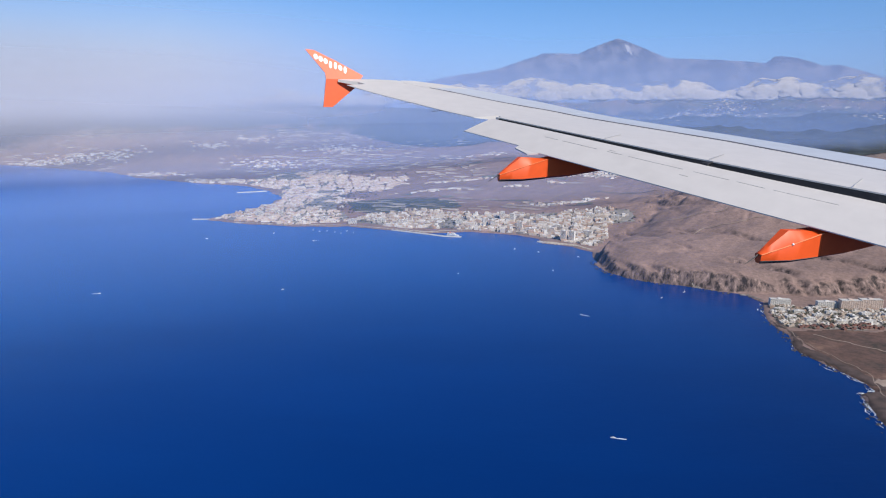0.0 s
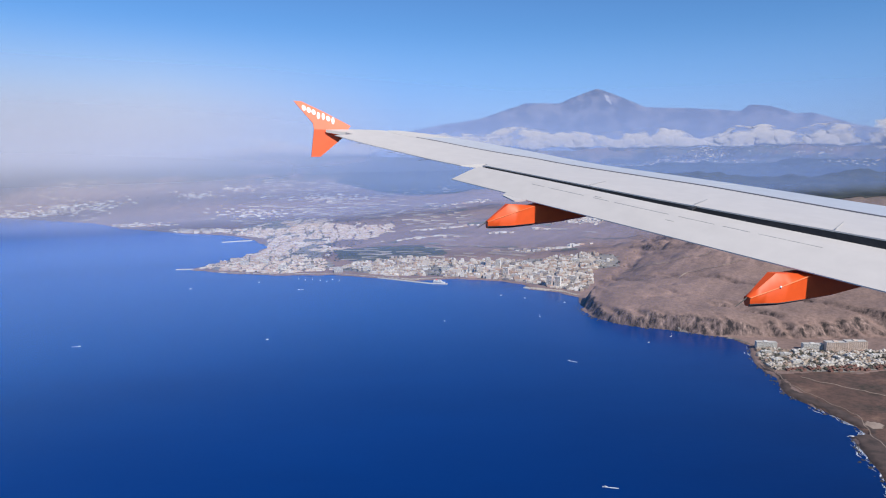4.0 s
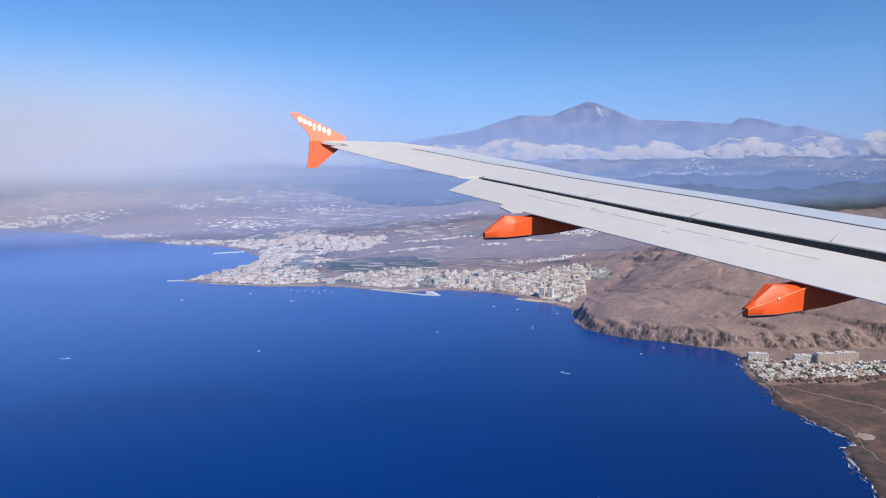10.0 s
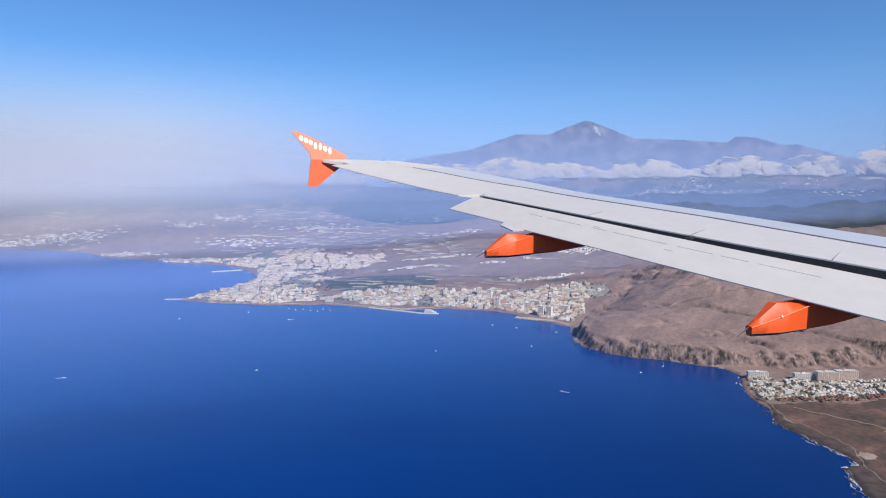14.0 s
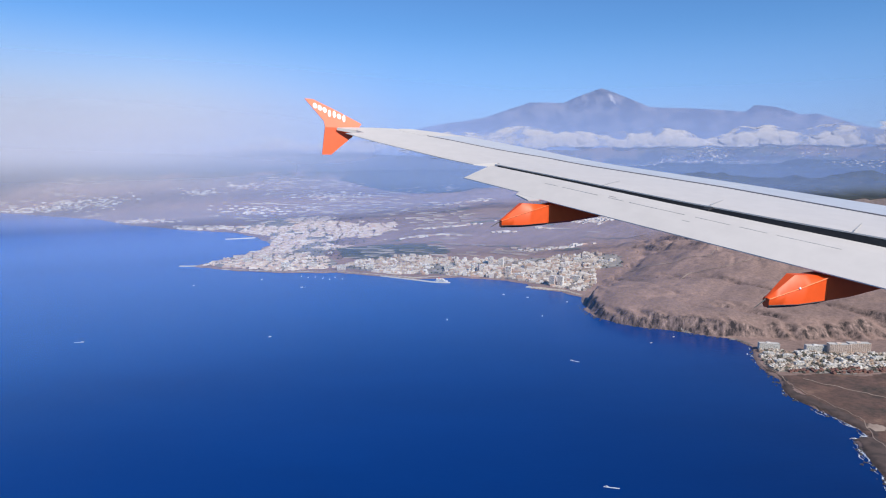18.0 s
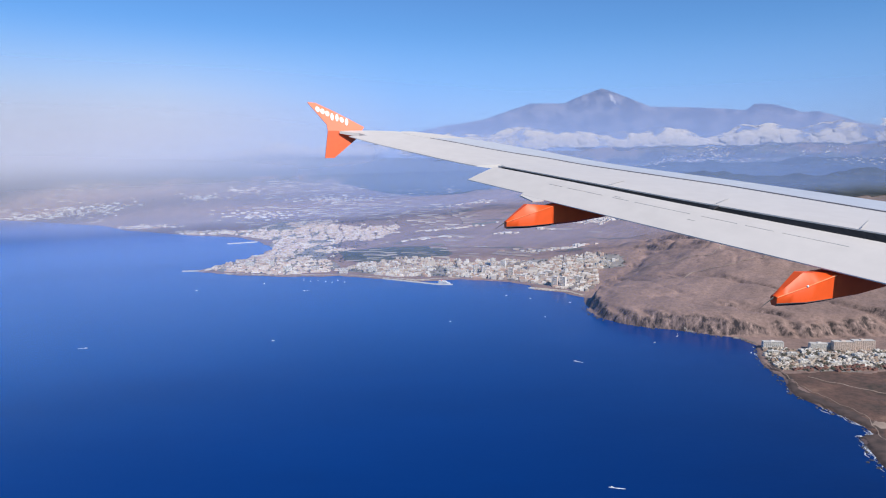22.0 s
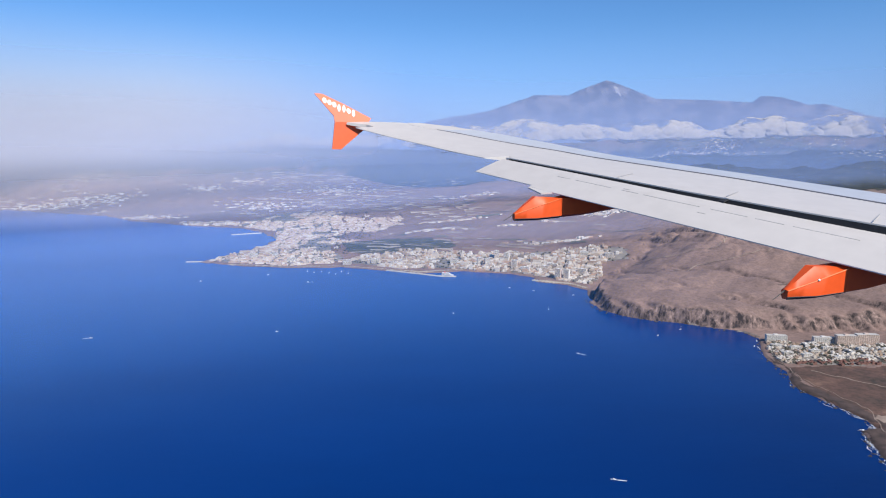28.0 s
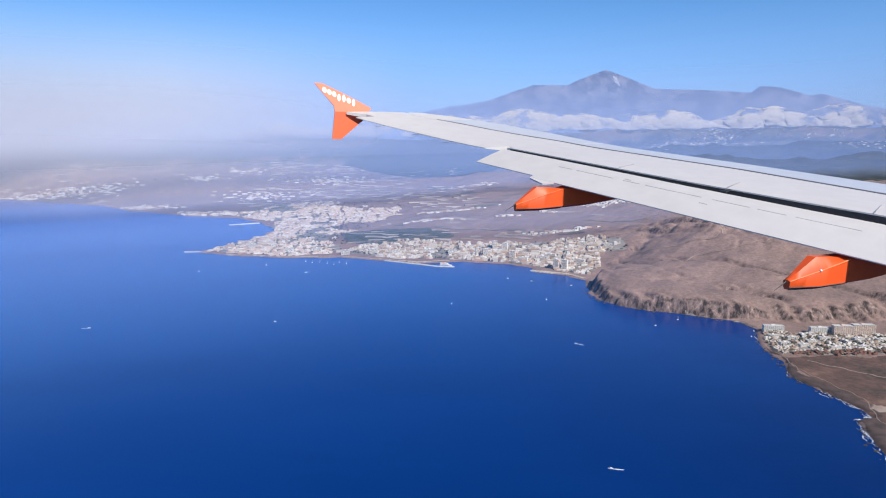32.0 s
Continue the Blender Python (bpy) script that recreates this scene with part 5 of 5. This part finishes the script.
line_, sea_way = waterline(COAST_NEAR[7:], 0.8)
verts, faces = [], []
for _ in range(170):
    i0, n = rng.randrange(len(line_)), rng.randrange(4, 20)
    y = line_[i0][1]
    if y > 740 and rng.random() < 0.85 or i0 + n >= len(line_):
        continue
    far, wide = abs(rng.gauss(0, 3.0)) + 0.2, rng.uniform(0.25, 0.95)
    phase, k = rng.uniform(0, 6), len(verts)
    for j in range(n):
        (px, py), (ox, oy) = line_[i0 + j], sea_way[i0 + j]
        taper = math.sin(math.pi * (j + 0.5) / n) ** 0.6 * wide * (0.6 + 0.4 * math.sin(j * 1.9 + phase))
        mid_ = far + 0.9 * math.sin(j * 0.45 + phase)
        for s, z in ((-1, 0.14), (0, 0.4), (1, 0.14)):
            d = mid_ + s * taper
            verts.append((px + ox * d, py + oy * d, z))
    faces += [(k + 3 * j + c, k + 3 * j + c + 1, k + 3 * j + c + 4, k + 3 * j + c + 3) for j in range(n - 1) for c in (0, 1)]
tagged(from_arrays("surf", verts, faces, FOAM), "white surf breaking on the dark rocky shore", "surf", kind="stuff")
# shore boulders
verts, faces = [], []
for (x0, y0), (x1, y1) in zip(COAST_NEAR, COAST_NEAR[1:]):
    for i in range(int(math.hypot(x1 - x0, y1 - y0) / 2.5)):
        f, r, b = rng.random(), rng.uniform(0.6, 2.4), len(verts)
        x, y = x0 + (x1 - x0) * f + rng.gauss(0, 3.5), y0 + (y1 - y0) * f + rng.gauss(0, 3.5)
        verts += [(x + r * rng.uniform(0.6, 1.3), y, 0.2), (x - r * rng.uniform(0.6, 1.3), y, 0.1), (x, y + r, 0.2), (x, y - r, 0.1), (x + 0.2 * r, y, r * rng.uniform(0.5, 1)), (x, y, -r)]
        faces += [(b, b + 2, b + 4), (b + 2, b + 1, b + 4), (b + 1, b + 3, b + 4), (b + 3, b, b + 4)]
tagged(from_arrays("shore_rocks", verts, faces, two_tone("wet_lava_rock", (0.03, 0.026, 0.024), (0.09, 0.075, 0.065), 0.3, 0.6)), "dark wet lava boulders along the waterline", "rocks", kind="stuff")
